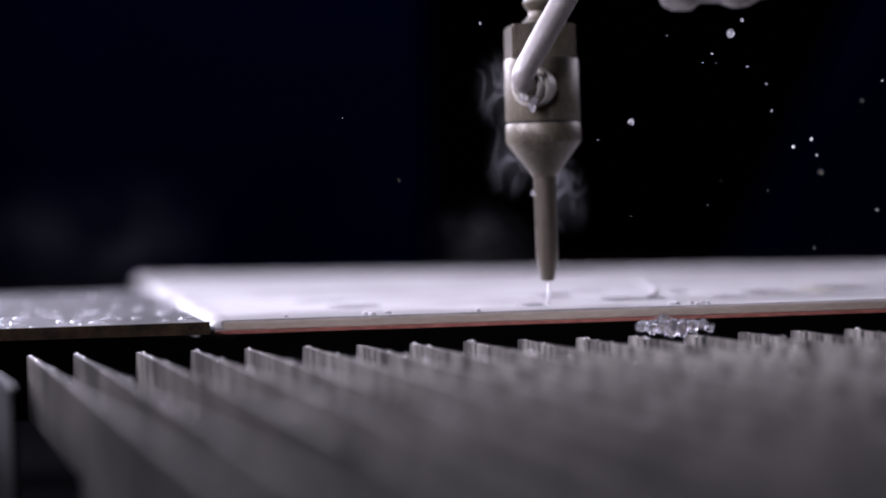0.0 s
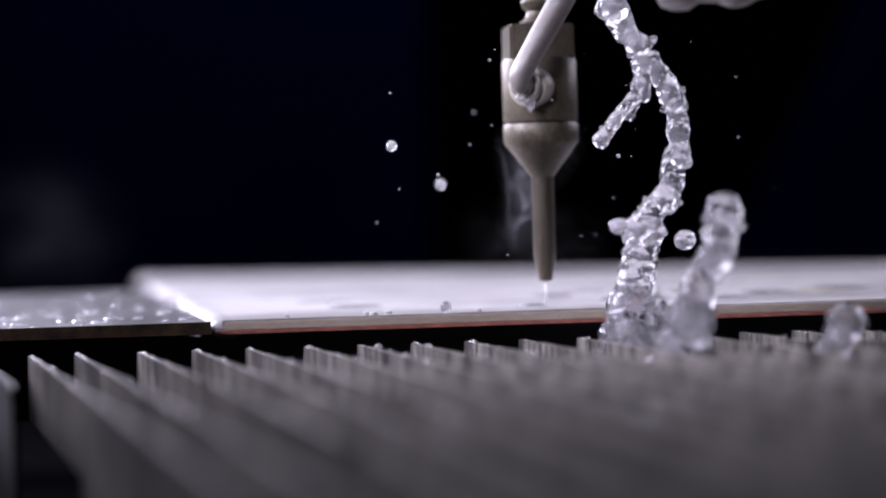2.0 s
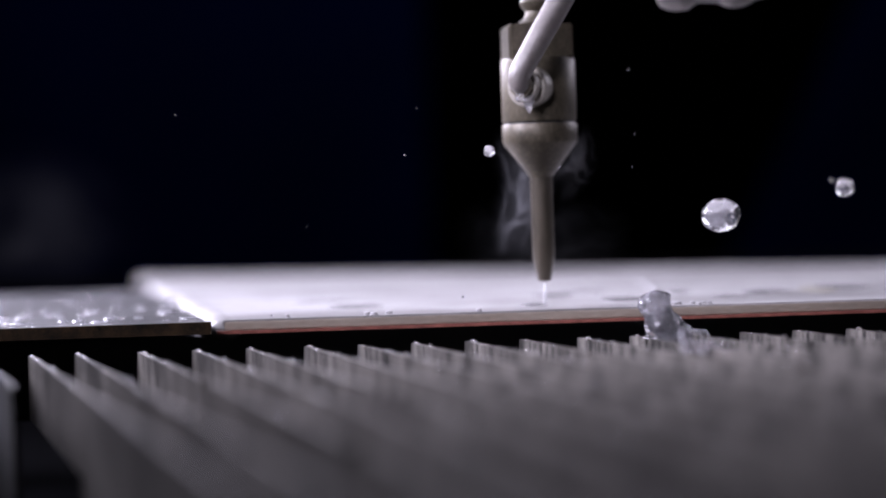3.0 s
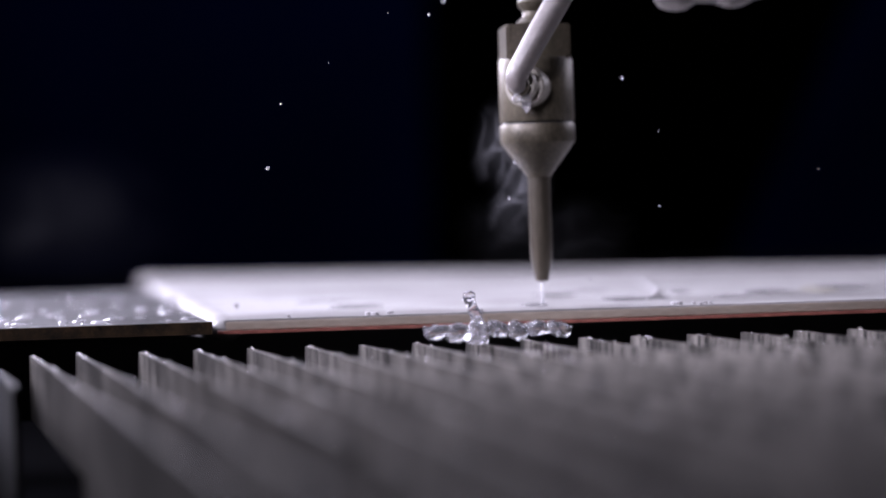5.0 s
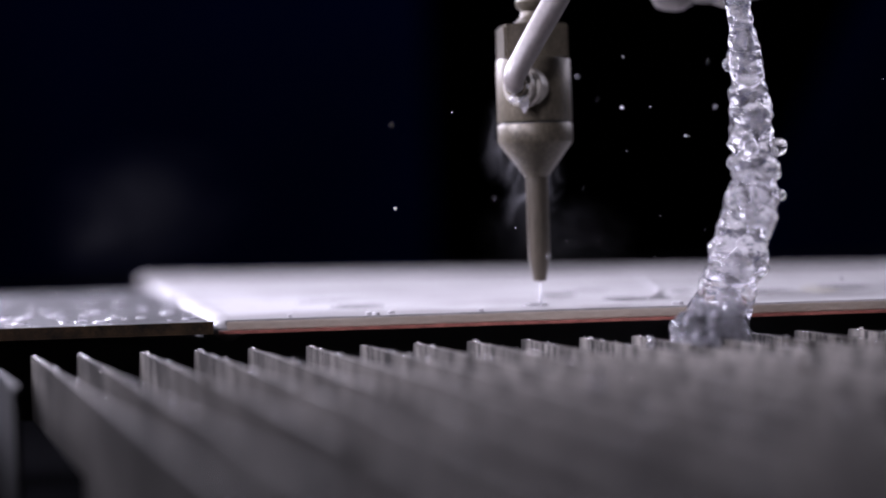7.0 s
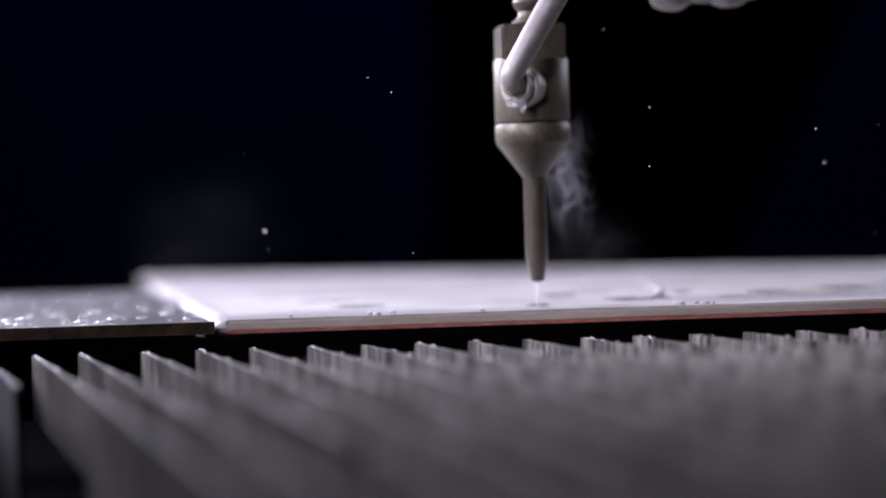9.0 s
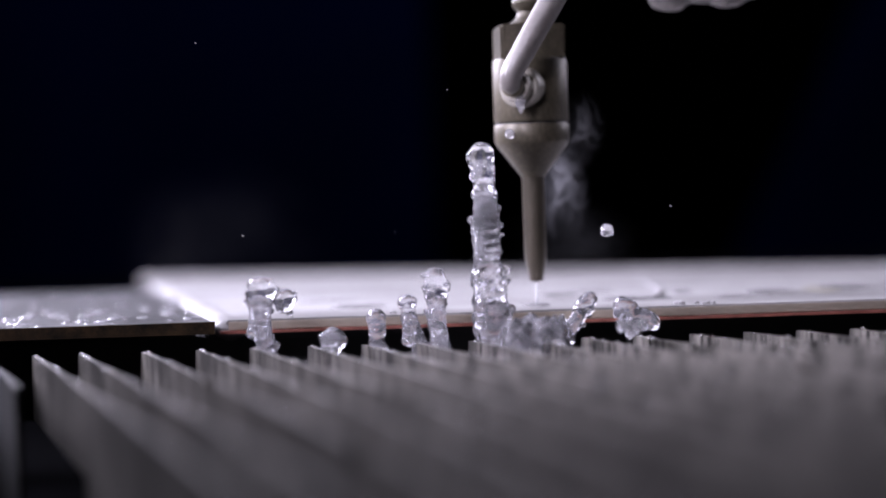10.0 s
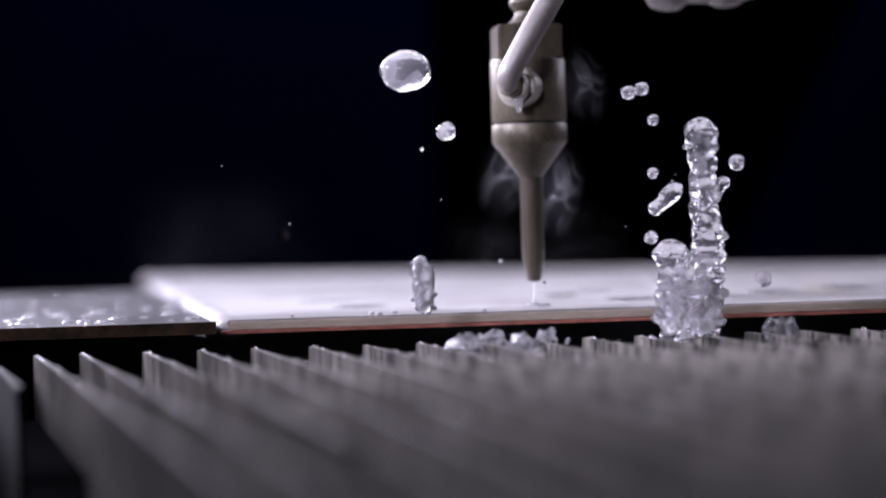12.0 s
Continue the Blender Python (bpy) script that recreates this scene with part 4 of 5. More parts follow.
s = Mass("frothy low mass of clear splashing water", 16, 5.0)
s.at(5.4, 0.77, 55.2, -13.4, 8.4, 2.1)
s.at(5.7, 0.77, 55.8, 7.5, 8.4, 9.4)
s.at(6.0, 0.77, 58.1, 17.9, 9.6, 17.7)
s.at(6.3, 0.77, 58.9, 11.6, 9.4, 13.6)
s.at(6.5, 0.77, 59.5, 11.6, 9.6, 12.9)
s.at(6.75, 0.77, 61.7, 3.1, 9.4, 7.3)
s.at(7.0, 0.77, 73.9, -6.7, 8.4, 2.1)
s.at(7.3, 0.77, 75.5, -20.4, 6.3, 2.1)

s = Strand("lumpy foaming column of water thrown up from the tank", (12.5, 11.0, 9.8, 8.8, 7.9, 6.4, 3.4))
s.at(5.4, 0.77, 90.8, -10.4, 90.9, -8.3, 91.0, -6.2, 91.0, -4.1, 91.1, -2.0, 91.2, 0.1, 91.2, 2.2)
s.at(5.7, 0.77, 93.0, -5.2, 92.1, 0.0, 91.3, 5.3, 90.4, 10.6, 89.5, 15.8, 88.6, 21.1, 87.7, 25.3)
s.at(6.0, 0.77, 95.1, -4.3, 95.5, 8.3, 95.5, 23.0, 95.3, 37.6, 94.6, 51.2, 94.0, 63.7, 92.3, 76.3)
s.at(6.3, 0.77, 95.0, -4.3, 97.2, 12.4, 99.2, 29.1, 101.1, 46.8, 102.9, 64.5, 102.8, 83.2, 100.2, 101.0)
s.at(6.5, 0.77, 94.0, -4.2, 96.6, 14.5, 99.9, 34.3, 103.5, 56.1, 106.8, 76.9, 104.3, 99.9, 104.9, 119.6)
s.at(7.0, 0.77, 95.9, -5.3, 102.8, 14.3, 110.3, 35.0, 115.1, 57.8, 115.8, 80.7, 110.6, 104.8, 109.2, 128.8)
s.at(7.2, 0.77, 105.3, -6.7, 109.9, 9.9, 115.8, 30.6, 119.5, 51.4, 120.1, 72.3, 115.5, 93.2, 113.4, 114.1)
s.at(7.5, 0.77, 111.4, -11.1, 114.9, 1.4, 119.4, 13.8, 122.9, 28.3, 124.4, 42.9, 122.8, 59.7, 121.2, 78.5)
s.at(7.9, 0.77, 119.4, -19.7, 120.6, -15.6, 122.8, -11.5, 125.0, -7.3, 126.2, -1.1, 126.4, 6.2, 126.6, 13.6)
s.at(8.2, 0.77, 123.0, -36.7, 124.2, -34.6, 125.2, -33.6, 126.3, -32.6, 127.4, -31.6, 127.4, -30.5, 127.4, -29.5)

s = Mass("frothy low mass of clear splashing water", 6, 3.2)
s.at(5.7, 0.77, 36.0, -15.0, 9.0, 3.0)
s.at(6.0, 0.77, 36.0, 3.0, 11.0, 7.0)
s.at(6.3, 0.77, 35.0, -6.0, 9.0, 5.0)
s.at(6.6, 0.77, 34.0, -22.0, 8.0, 3.0)

s = Mass("torn lip of the rising water column", 4, 3.0)
s.at(5.6, 0.768, 88.0, -20.0, 6.0, 4.0)
s.at(5.8, 0.768, 90.5, 40.0, 7.0, 9.0)
s.at(6.0, 0.768, 95.5, 66.0, 8.0, 11.0)
s.at(6.3, 0.768, 102.5, 66.0, 6.0, 11.0)
s.at(6.5, 0.768, 105.0, 58.0, 5.0, 11.0)
s.at(7.0, 0.768, 113.5, 46.0, 5.0, 11.0)
s.at(7.5, 0.768, 121.0, 15.0, 5.0, 11.0)
s.at(7.9, 0.768, 124.0, -30.0, 5.0, 11.0)

s = Strand("thin twisting strand of clear splashing water", (3.8, 3.1, 2.5))
s.at(5.7, 0.77, 101.2, -10.8, 102.3, -8.7, 103.5, -6.6)
s.at(6.0, 0.77, 104.4, 26.8, 110.4, 18.3, 115.4, 9.7)
s.at(6.3, 0.77, 108.4, 22.5, 113.2, 9.8, 118.2, -0.8)
s.at(6.5, 0.77, 110.3, 18.3, 113.1, 7.7, 117.6, -2.9)
s.at(6.8, 0.77, 115.8, -7.0, 117.7, -13.4, 119.6, -19.7)

s = Strand("thin twisting strand of clear splashing water", (3.1, 2.7, 2.5))
s.at(5.75, 0.77, 83.4, 23.4, 81.3, 21.3, 79.1, 19.3)
s.at(6.0, 0.77, 82.9, 42.2, 77.6, 39.2, 73.3, 37.3)
s.at(6.3, 0.77, 83.4, 25.4, 80.1, 21.4, 76.9, 17.3)
s.at(6.5, 0.77, 84.3, 23.3, 80.0, 20.3, 74.7, 15.3)
s.at(6.8, 0.77, 86.9, 6.5, 82.6, 2.4, 80.4, -1.7)

s = Strand("thin twisting strand of clear splashing water", (2.3, 2.5, 3.1))
s.at(5.6, 0.77, 88.2, 6.4, 86.1, 6.5, 84.0, 6.6)
s.at(6.0, 0.77, 87.9, 71.2, 83.9, 74.5, 79.7, 76.1)
s.at(6.3, 0.77, 101.9, 87.4, 97.9, 91.7, 94.8, 93.9)
s.at(6.5, 0.77, 100.4, 93.7, 96.9, 97.0, 93.5, 100.6)
s.at(6.8, 0.77, 108.1, 89.3, 106.1, 91.5, 104.1, 93.6)
s.at(7.4, 0.77, 118.6, 22.2, 117.6, 24.3, 116.6, 26.4)
s.at(7.8, 0.77, 121.3, -28.2, 121.3, -27.2, 121.3, -26.1)

s = Mass("frothy low mass of clear splashing water", 4, 3.5)
s.at(5.8, 0.77, 111.6, -13.2, 4.2, 1.7)
s.at(6.0, 0.77, 115.1, 1.4, 6.7, 2.9)
s.at(6.3, 0.77, 118.1, -4.0, 6.3, 2.5)
s.at(6.6, 0.77, 119.6, -21.8, 4.2, 1.7)

s = Strand("lumpy foaming column of water thrown up from the tank", (7.3, 6.9, 6.3, 5.4, 4.6, 4.4, 3.8))
s.at(9.6, 0.77, 18.9, -10.1, 18.5, -8.0, 18.2, -5.9, 17.8, -3.8, 17.4, -2.7, 17.1, -1.7, 16.7, -0.6)
s.at(9.8, 0.77, 18.6, -3.4, 18.2, 2.5, 17.4, 8.8, 16.7, 15.1, 16.3, 21.4, 15.9, 28.7, 15.7, 34.4)
s.at(10.0, 0.77, 16.6, -2.1, 15.3, 10.9, 14.7, 23.5, 14.0, 36.1, 14.0, 48.6, 13.8, 61.2, 13.3, 72.0)
s.at(10.3, 0.77, 16.9, -2.1, 15.9, 17.2, 14.4, 36.1, 13.5, 54.9, 12.8, 75.8, 11.3, 96.7, 10.3, 115.4)
s.at(10.5, 0.77, 17.9, -1.7, 15.1, 19.3, 13.2, 38.2, 11.6, 61.2, 9.6, 82.2, 8.3, 105.1, 8.6, 129.0)
s.at(11.0, 0.77, 15.2, -0.6, 13.9, 12.0, 13.0, 23.6, 12.1, 35.1, 11.0, 45.6, 8.6, 56.1, 5.4, 66.7)
s.at(11.2, 0.77, 17.2, -2.1, 15.4, 6.8, 13.2, 16.3, 11.4, 25.7, 9.6, 36.2, 8.3, 46.7, 6.9, 56.2)
s.at(11.5, 0.77, 17.7, -2.7, 15.8, 3.6, 13.7, 10.0, 11.8, 16.3, 10.2, 23.7, 8.5, 30.0, 7.0, 35.9)
s.at(11.8, 0.77, 20.6, -8.1, 17.7, -2.7, 14.6, -0.5, 11.5, 0.6, 8.4, 1.8, 6.3, 2.9, 4.3, 4.0)
s.at(12.0, 0.77, 14.3, -7.9, 11.3, -3.6, 8.2, -1.8, 4.1, -0.8, 2.4, -0.8, 1.0, -0.3, -0.1, -0.1)

s = Strand("thin twisting strand of clear splashing water", (1.9, 4.4, 3.5, 1.9))
s.at(9.7, 0.77, 13.6, -10.0, 13.4, -9.3, 13.3, -8.5, 13.1, -7.8)
s.at(10.0, 0.77, 15.1, 43.4, 14.6, 47.6, 13.9, 51.4, 13.0, 54.9)
s.at(10.3, 0.77, 12.8, 63.3, 12.3, 67.5, 12.0, 71.7, 11.5, 75.8)
s.at(10.5, 0.77, 10.8, 82.1, 10.0, 89.2, 9.4, 96.7, 9.1, 132.1)
s.at(10.8, 0.77, 6.5, 78.1, 5.1, 93.5, 4.1, 108.6, 3.3, 134.3)
s.at(11.0, 0.77, 3.7, 71.9, 1.9, 87.4, 0.4, 103.9, -1.8, 131.4)
s.at(11.2, 0.77, 2.4, 69.9, 0.6, 84.5, -0.8, 99.8, -2.4, 126.2)
s.at(11.3, 0.77, 0.7, 69.9, -1.2, 82.5, -2.4, 95.3, -3.6, 115.9)
s.at(11.5, 0.77, -3.4, 73.2, -4.0, 80.1, -4.6, 87.4, -5.2, 95.1)
s.at(11.8, 0.77, -8.4, 49.4, -8.6, 52.1, -8.5, 55.0, -8.6, 57.7)
s.at(12.0, 0.77, -10.1, 25.4, -10.5, 27.5, -10.8, 29.6, -11.2, 31.7)

s = Strand("thin twisting strand of clear splashing water", (5.4, 4.8, 4.6, 5.2))
s.at(9.9, 0.77, 23.0, -10.3, 23.1, -8.2, 23.1, -6.1, 22.8, -4.0)
s.at(10.3, 0.77, 22.2, -1.8, 20.4, 8.7, 18.6, 19.2, 17.9, 27.6)
s.at(10.5, 0.77, 23.2, -0.8, 21.6, 14.9, 20.1, 33.8, 18.6, 50.6)
s.at(10.8, 0.77, 22.1, -1.8, 20.4, 12.9, 19.9, 29.6, 19.9, 42.2)
s.at(11.0, 0.77, 18.9, -1.7, 18.4, 15.0, 20.0, 31.7, 19.3, 43.2)
s.at(11.3, 0.77, 14.6, -3.7, 14.9, 6.8, 15.7, 17.2, 15.5, 25.6)
s.at(11.5, 0.77, 14.4, -7.9, 14.1, -3.7, 14.3, 0.5, 14.0, 6.8)
s.at(11.7, 0.77, 14.0, -20.5, 13.6, -18.3, 13.7, -16.2, 13.3, -14.1)

s = Strand("thin twisting strand of clear splashing water", (3.8, 2.5, 3.1, 3.8, 5.0))
s.at(9.65, 0.77, -69.4, -9.3, -69.4, -8.3, -69.6, -7.2, -69.7, -6.1, -69.9, -5.1)
s.at(9.8, 0.77, -68.7, -0.5, -68.9, 1.2, -69.0, 2.6, -69.4, 3.9, -69.8, 5.4)
s.at(10.0, 0.77, -67.7, -0.6, -69.5, 7.5, -70.3, 14.8, -69.7, 21.1, -68.9, 26.3)
s.at(10.3, 0.77, -68.8, 0.7, -70.9, 11.7, -71.8, 22.2, -71.8, 32.7, -71.9, 42.1)
s.at(10.5, 0.77, -68.8, 0.1, -70.4, 14.8, -72.4, 28.5, -73.0, 42.1, -73.0, 54.6)
s.at(10.8, 0.77, -72.1, -1.9, -73.6, 13.9, -76.2, 28.6, -76.8, 41.2, -75.4, 52.6)
s.at(11.0, 0.77, -75.4, -4.9, -76.5, 11.9, -81.0, 26.7, -79.0, 39.2, -75.5, 51.6)
s.at(11.2, 0.77, -78.6, -4.8, -80.3, 5.7, -81.0, 16.2, -81.6, 26.7, -79.2, 37.1)
s.at(11.5, 0.77, -84.2, -2.1, -82.5, 4.8, -80.8, 9.9, -79.0, 15.1, -77.1, 19.2)
s.at(11.75, 0.77, -87.4, -15.0, -86.3, -12.9, -85.2, -10.9, -84.0, -8.8, -82.9, -6.8)

s = Strand("thin twisting strand of clear splashing water", (3.1, 2.5))
s.at(9.9, 0.77, -66.7, -1.0, -64.5, 1.0)
s.at(10.0, 0.77, -62.0, 14.5, -60.1, 20.8)
s.at(10.3, 0.77, -77.1, 30.7, -81.3, 31.9)
s.at(10.5, 0.77, -76.8, 40.1, -81.6, 41.8)
s.at(10.8, 0.77, -79.0, 39.2, -83.3, 37.2)
s.at(11.0, 0.77, -81.3, 34.0, -85.5, 32.7)
s.at(11.4, 0.77, -84.3, 12.1, -87.4, 12.2)
s.at(11.7, 0.77, -86.3, -12.9, -88.4, -12.9)

s = Strand("thin twisting strand of clear splashing water", (2.7, 1.9, 2.4, 2.9, 3.8))
s.at(9.65, 0.77, -50.2, -9.9, -50.2, -8.9, -50.1, -7.8, -50.1, -6.8, -50.0, -5.7)
s.at(9.8, 0.77, -49.5, 0.1, -49.8, 1.4, -50.2, 2.2, -50.6, 3.1, -50.8, 3.9)
s.at(10.0, 0.77, -45.7, -0.0, -44.6, 1.4, -44.0, 2.9, -43.5, 4.5, -43.0, 6.2)
s.at(10.3, 0.77, -50.0, -0.5, -50.8, 6.8, -49.4, 15.2, -47.5, 23.5, -45.8, 30.8)
s.at(10.5, 0.77, -49.6, -0.5, -52.6, 11.1, -49.2, 23.5, -44.6, 34.9, -39.6, 46.6)
s.at(10.8, 0.77, -50.2, -3.6, -50.8, 8.9, -50.4, 19.4, -47.3, 30.8, -44.4, 42.2)
s.at(11.0, 0.77, -50.3, -5.7, -48.2, 6.8, -52.4, 17.4, -46.5, 30.8, -46.4, 45.4)
s.at(11.2, 0.77, -50.8, -5.7, -49.7, 0.5, -51.0, 6.9, -48.6, 15.2, -48.0, 25.6)
s.at(11.5, 0.77, -50.3, -1.5, -50.2, 0.5, -50.1, 2.6, -51.1, 4.3, -51.7, 5.8)
s.at(11.7, 0.77, -50.8, -16.2, -50.7, -14.1, -51.1, -12.0, -51.7, -10.9, -52.3, -9.9)

s = Strand("thin twisting strand of clear splashing water", (3.5, 2.9, 2.7))
s.at(9.8, 0.77, -27.6, -8.6, -27.5, -7.5, -27.7, -6.5)
s.at(10.0, 0.77, -27.3, 0.8, -27.5, 6.1, -27.5, 11.9)
s.at(10.3, 0.77, -27.5, -2.3, -30.0, 4.1, -31.8, 10.4)
s.at(10.5, 0.77, -28.2, -4.0, -29.9, 6.2, -35.3, 14.7)
s.at(10.8, 0.77, -27.3, -6.5, -30.2, -0.1, -33.1, 6.3)
s.at(11.05, 0.77, -27.6, -14.9, -29.6, -12.7, -31.7, -11.6)

s = Strand("thin twisting strand of clear splashing water", (3.5, 3.1, 2.3, 2.5))
s.at(9.7, 0.77, -11.5, -9.1, -12.0, -7.0, -12.8, -4.9, -13.3, -2.8)
s.at(9.8, 0.77, -12.2, -0.7, -14.2, 3.5, -16.5, 9.9, -17.6, 15.2)
s.at(10.0, 0.77, -12.6, 1.4, -15.1, 7.8, -16.4, 14.1, -15.9, 17.2)
s.at(10.3, 0.77, -11.3, 0.3, -17.4, 4.7, -22.4, 10.1, -26.4, 15.5)
s.at(10.5, 0.77, -11.3, 0.3, -19.4, 7.9, -26.4, 16.5, -32.4, 25.1)
s.at(10.8, 0.77, -10.4, -1.8, -17.6, 1.6, -22.7, 5.9, -28.8, 10.3)
s.at(11.0, 0.77, -10.6, -7.1, -16.8, -5.8, -23.1, -4.5, -31.4, -3.2)
s.at(11.2, 0.77, -11.0, -19.6, -17.3, -18.4, -23.5, -17.1, -31.9, -15.8)

s = Strand("thin twisting strand of clear splashing water", (5.2, 3.3, 2.7, 3.8, 4.2))
s.at(9.65, 0.77, -5.2, -11.4, -5.2, -10.4, -5.4, -9.3, -5.6, -8.3, -5.7, -7.2)
s.at(9.8, 0.77, -4.4, -3.5, -4.8, -2.4, -5.1, -1.4, -5.5, -0.1, -5.9, 1.2)
s.at(10.0, 0.77, -4.0, -2.7, -4.5, 5.3, -4.9, 12.7, -5.1, 20.0, -5.0, 28.4)
s.at(10.3, 0.77, -3.0, -2.1, -5.2, 11.6, -6.3, 24.2, -6.5, 36.8, -6.5, 49.3)
s.at(10.5, 0.77, -2.4, -1.5, -6.0, 13.7, -6.8, 29.5, -6.2, 45.1, -6.2, 59.7)
s.at(10.8, 0.77, -4.1, -3.1, -7.4, 12.7, -7.9, 27.4, -7.4, 43.1, -6.9, 57.7)
s.at(11.0, 0.77, -7.3, -4.0, -8.9, 11.7, -9.1, 26.4, -9.5, 39.0, -7.7, 53.5)
s.at(11.2, 0.77, -10.5, -3.9, -11.3, 5.5, -11.6, 13.9, -11.7, 24.4, -11.3, 34.8)
s.at(11.5, 0.77, -9.4, 0.2, -9.9, 3.4, -10.3, 5.9, -10.6, 8.0, -11.2, 9.7)
s.at(11.75, 0.77, -9.0, -17.6, -9.5, -15.5, -10.1, -13.4, -10.9, -12.3, -11.3, -11.2)

s = Mass("frothy low mass of clear splashing water", 22, 4.2)
s.at(9.75, 0.77, 41.8, -13.0, 12.5, 2.1)
s.at(9.9, 0.77, 33.7, -2.2, 12.5, 2.5)
s.at(10.0, 0.77, 31.8, 3.1, 9.4, 6.3)
s.at(10.3, 0.77, 35.8, 0.8, 12.5, 4.6)
s.at(10.5, 0.77, 42.0, -0.4, 14.6, 3.8)
s.at(10.8, 0.77, 33.9, 8.2, 13.6, 9.4)
s.at(11.0, 0.77, 33.9, 11.4, 14.6, 12.9)
s.at(11.2, 0.77, 30.8, 12.5, 14.6, 12.1)
s.at(11.5, 0.77, 27.6, 11.6, 16.7, 12.9)
s.at(11.8, 0.77, 23.0, 1.3, 16.7, 5.2)
s.at(12.0, 0.77, 20.8, -0.5, 18.8, 3.3)

s = Strand("thin twisting strand of clear splashing water", (2.7, 2.9, 3.5, 3.1))
s.at(9.75, 0.77, 43.9, -11.0, 46.1, -10.0, 48.2, -9.0, 50.3, -8.0)
s.at(9.9, 0.77, 43.1, -2.5, 47.4, 1.5, 51.7, 4.5, 53.8, 3.4)
s.at(10.0, 0.77, 42.2, 0.6, 47.8, 13.0, 57.3, 17.9, 60.3, 11.6)
s.at(10.3, 0.77, 51.1, 20.2, 59.7, 29.4, 63.9, 28.2, 68.9, 22.8)
s.at(10.5, 0.77, 46.2, 33.6, 53.6, 35.8, 62.0, 36.6, 73.3, 30.6)
s.at(10.9, 0.77, 61.6, 26.2, 62.8, 32.4, 65.9, 31.2, 70.2, 34.2)
s.at(11.1, 0.77, 61.0, 7.3, 63.2, 11.5, 65.4, 13.5, 67.5, 15.5)
s.at(11.4, 0.77, 60.1, -19.9, 62.2, -19.9, 64.3, -20.0, 66.4, -20.1)

s = Mass("frothy low mass of clear splashing water", 5, 4.6)
s.at(9.7, 0.77, 50.2, -11.2, 5.2, 1.3)
s.at(9.8, 0.77, 51.6, -0.3, 5.4, 2.1)
s.at(10.0, 0.77, 66.3, 3.0, 4.2, 3.8)
s.at(10.3, 0.77, 73.5, -0.4, 5.2, 2.9)
s.at(10.5, 0.77, 60.8, -1.4, 5.8, 3.3)
s.at(10.8, 0.77, 62.9, -1.1, 6.3, 2.9)
s.at(11.1, 0.77, 52.3, -2.8, 6.3, 2.5)
s.at(11.5, 0.77, 56.5, 0.8, 8.4, 3.8)
s.at(11.8, 0.77, 60.3, -11.5, 6.3, 2.1)

s = Mass("frothy low mass of clear splashing water", 4, 3.5)
s.at(10.1, 0.77, 80.5, -12.2, 4.2, 1.7)
s.at(10.3, 0.77, 82.2, 10.8, 4.2, 3.3)
s.at(10.5, 0.77, 81.3, 17.8, 6.3, 3.3)
s.at(10.7, 0.77, 80.9, 6.7, 6.3, 3.3)
s.at(11.0, 0.77, 99.6, 2.9, 5.0, 6.7)
s.at(11.3, 0.77, 108.8, -2.6, 5.0, 4.6)
s.at(11.5, 0.77, 114.7, 1.0, 6.3, 6.7)
s.at(11.8, 0.77, 120.2, -0.9, 5.4, 5.4)
s.at(12.0, 0.77, 121.7, 0.1, 5.8, 5.0)

s = Strand("thin twisting strand of clear splashing water", (3.1, 2.5, 3.5))
s.at(10.1, 0.77, 71.0, -13.9, 71.0, -12.9, 71.1, -11.9)
s.at(10.3, 0.77, 71.3, -3.5, 71.4, 0.7, 71.5, 3.9)
s.at(10.5, 0.77, 71.3, -2.4, 71.5, 3.9, 72.1, 11.2)
s.at(10.7, 0.77, 72.2, -5.6, 72.3, -2.5, 72.3, -0.4)
s.at(10.9, 0.77, 71.7, -20.3, 71.8, -18.2, 71.8, -16.1)

s = Strand("thin twisting strand of clear splashing water", (3.5, 2.5, 3.3))
s.at(10.1, 0.77, 91.9, -14.6, 91.9, -13.6, 92.0, -12.5)
s.at(10.3, 0.77, 92.2, -4.2, 92.3, 0.0, 92.4, 3.2)
s.at(10.5, 0.77, 92.2, -3.1, 91.9, 2.6, 93.6, 8.4)
s.at(10.7, 0.77, 93.1, -6.3, 93.2, -3.1, 93.2, -1.1)
s.at(10.9, 0.77, 92.6, -21.0, 92.7, -18.9, 92.7, -16.8)

s = Mass("bursting dome of foaming water above the slats", 24, 5.0)
s.at(10.6, 0.77, 72.9, -16.1, 10.4, 2.1)
s.at(10.8, 0.77, 73.5, 2.7, 11.5, 7.3)
s.at(11.0, 0.77, 74.8, 13.2, 10.4, 17.1)
s.at(11.2, 0.77, 76.8, 13.1, 10.0, 16.7)
s.at(11.5, 0.77, 81.9, 10.8, 12.9, 16.7)
s.at(11.8, 0.77, 83.9, 8.7, 11.5, 14.6)
s.at(12.0, 0.77, 86.4, 8.6, 8.8, 14.2)

s = Strand("lumpy foaming column of water thrown up from the tank", (8.4, 7.9, 6.5, 5.2, 4.6, 5.0))
s.at(10.6, 0.77, 77.2, -14.1, 77.2, -13.1, 77.2, -12.1, 77.3, -11.0, 77.3, -10.0, 77.3, -8.9)
s.at(10.8, 0.77, 76.3, -5.7, 76.5, -1.5, 76.6, 2.6, 76.7, 6.8, 76.8, 11.0, 77.0, 15.2)
s.at(11.0, 0.77, 76.4, -3.6, 76.6, 3.7, 76.8, 11.0, 77.0, 18.3, 77.9, 25.6, 78.5, 31.9)
s.at(11.2, 0.77, 77.4, -3.7, 78.1, 6.8, 79.1, 18.3, 78.8, 29.8, 76.6, 41.3, 75.9, 52.9)
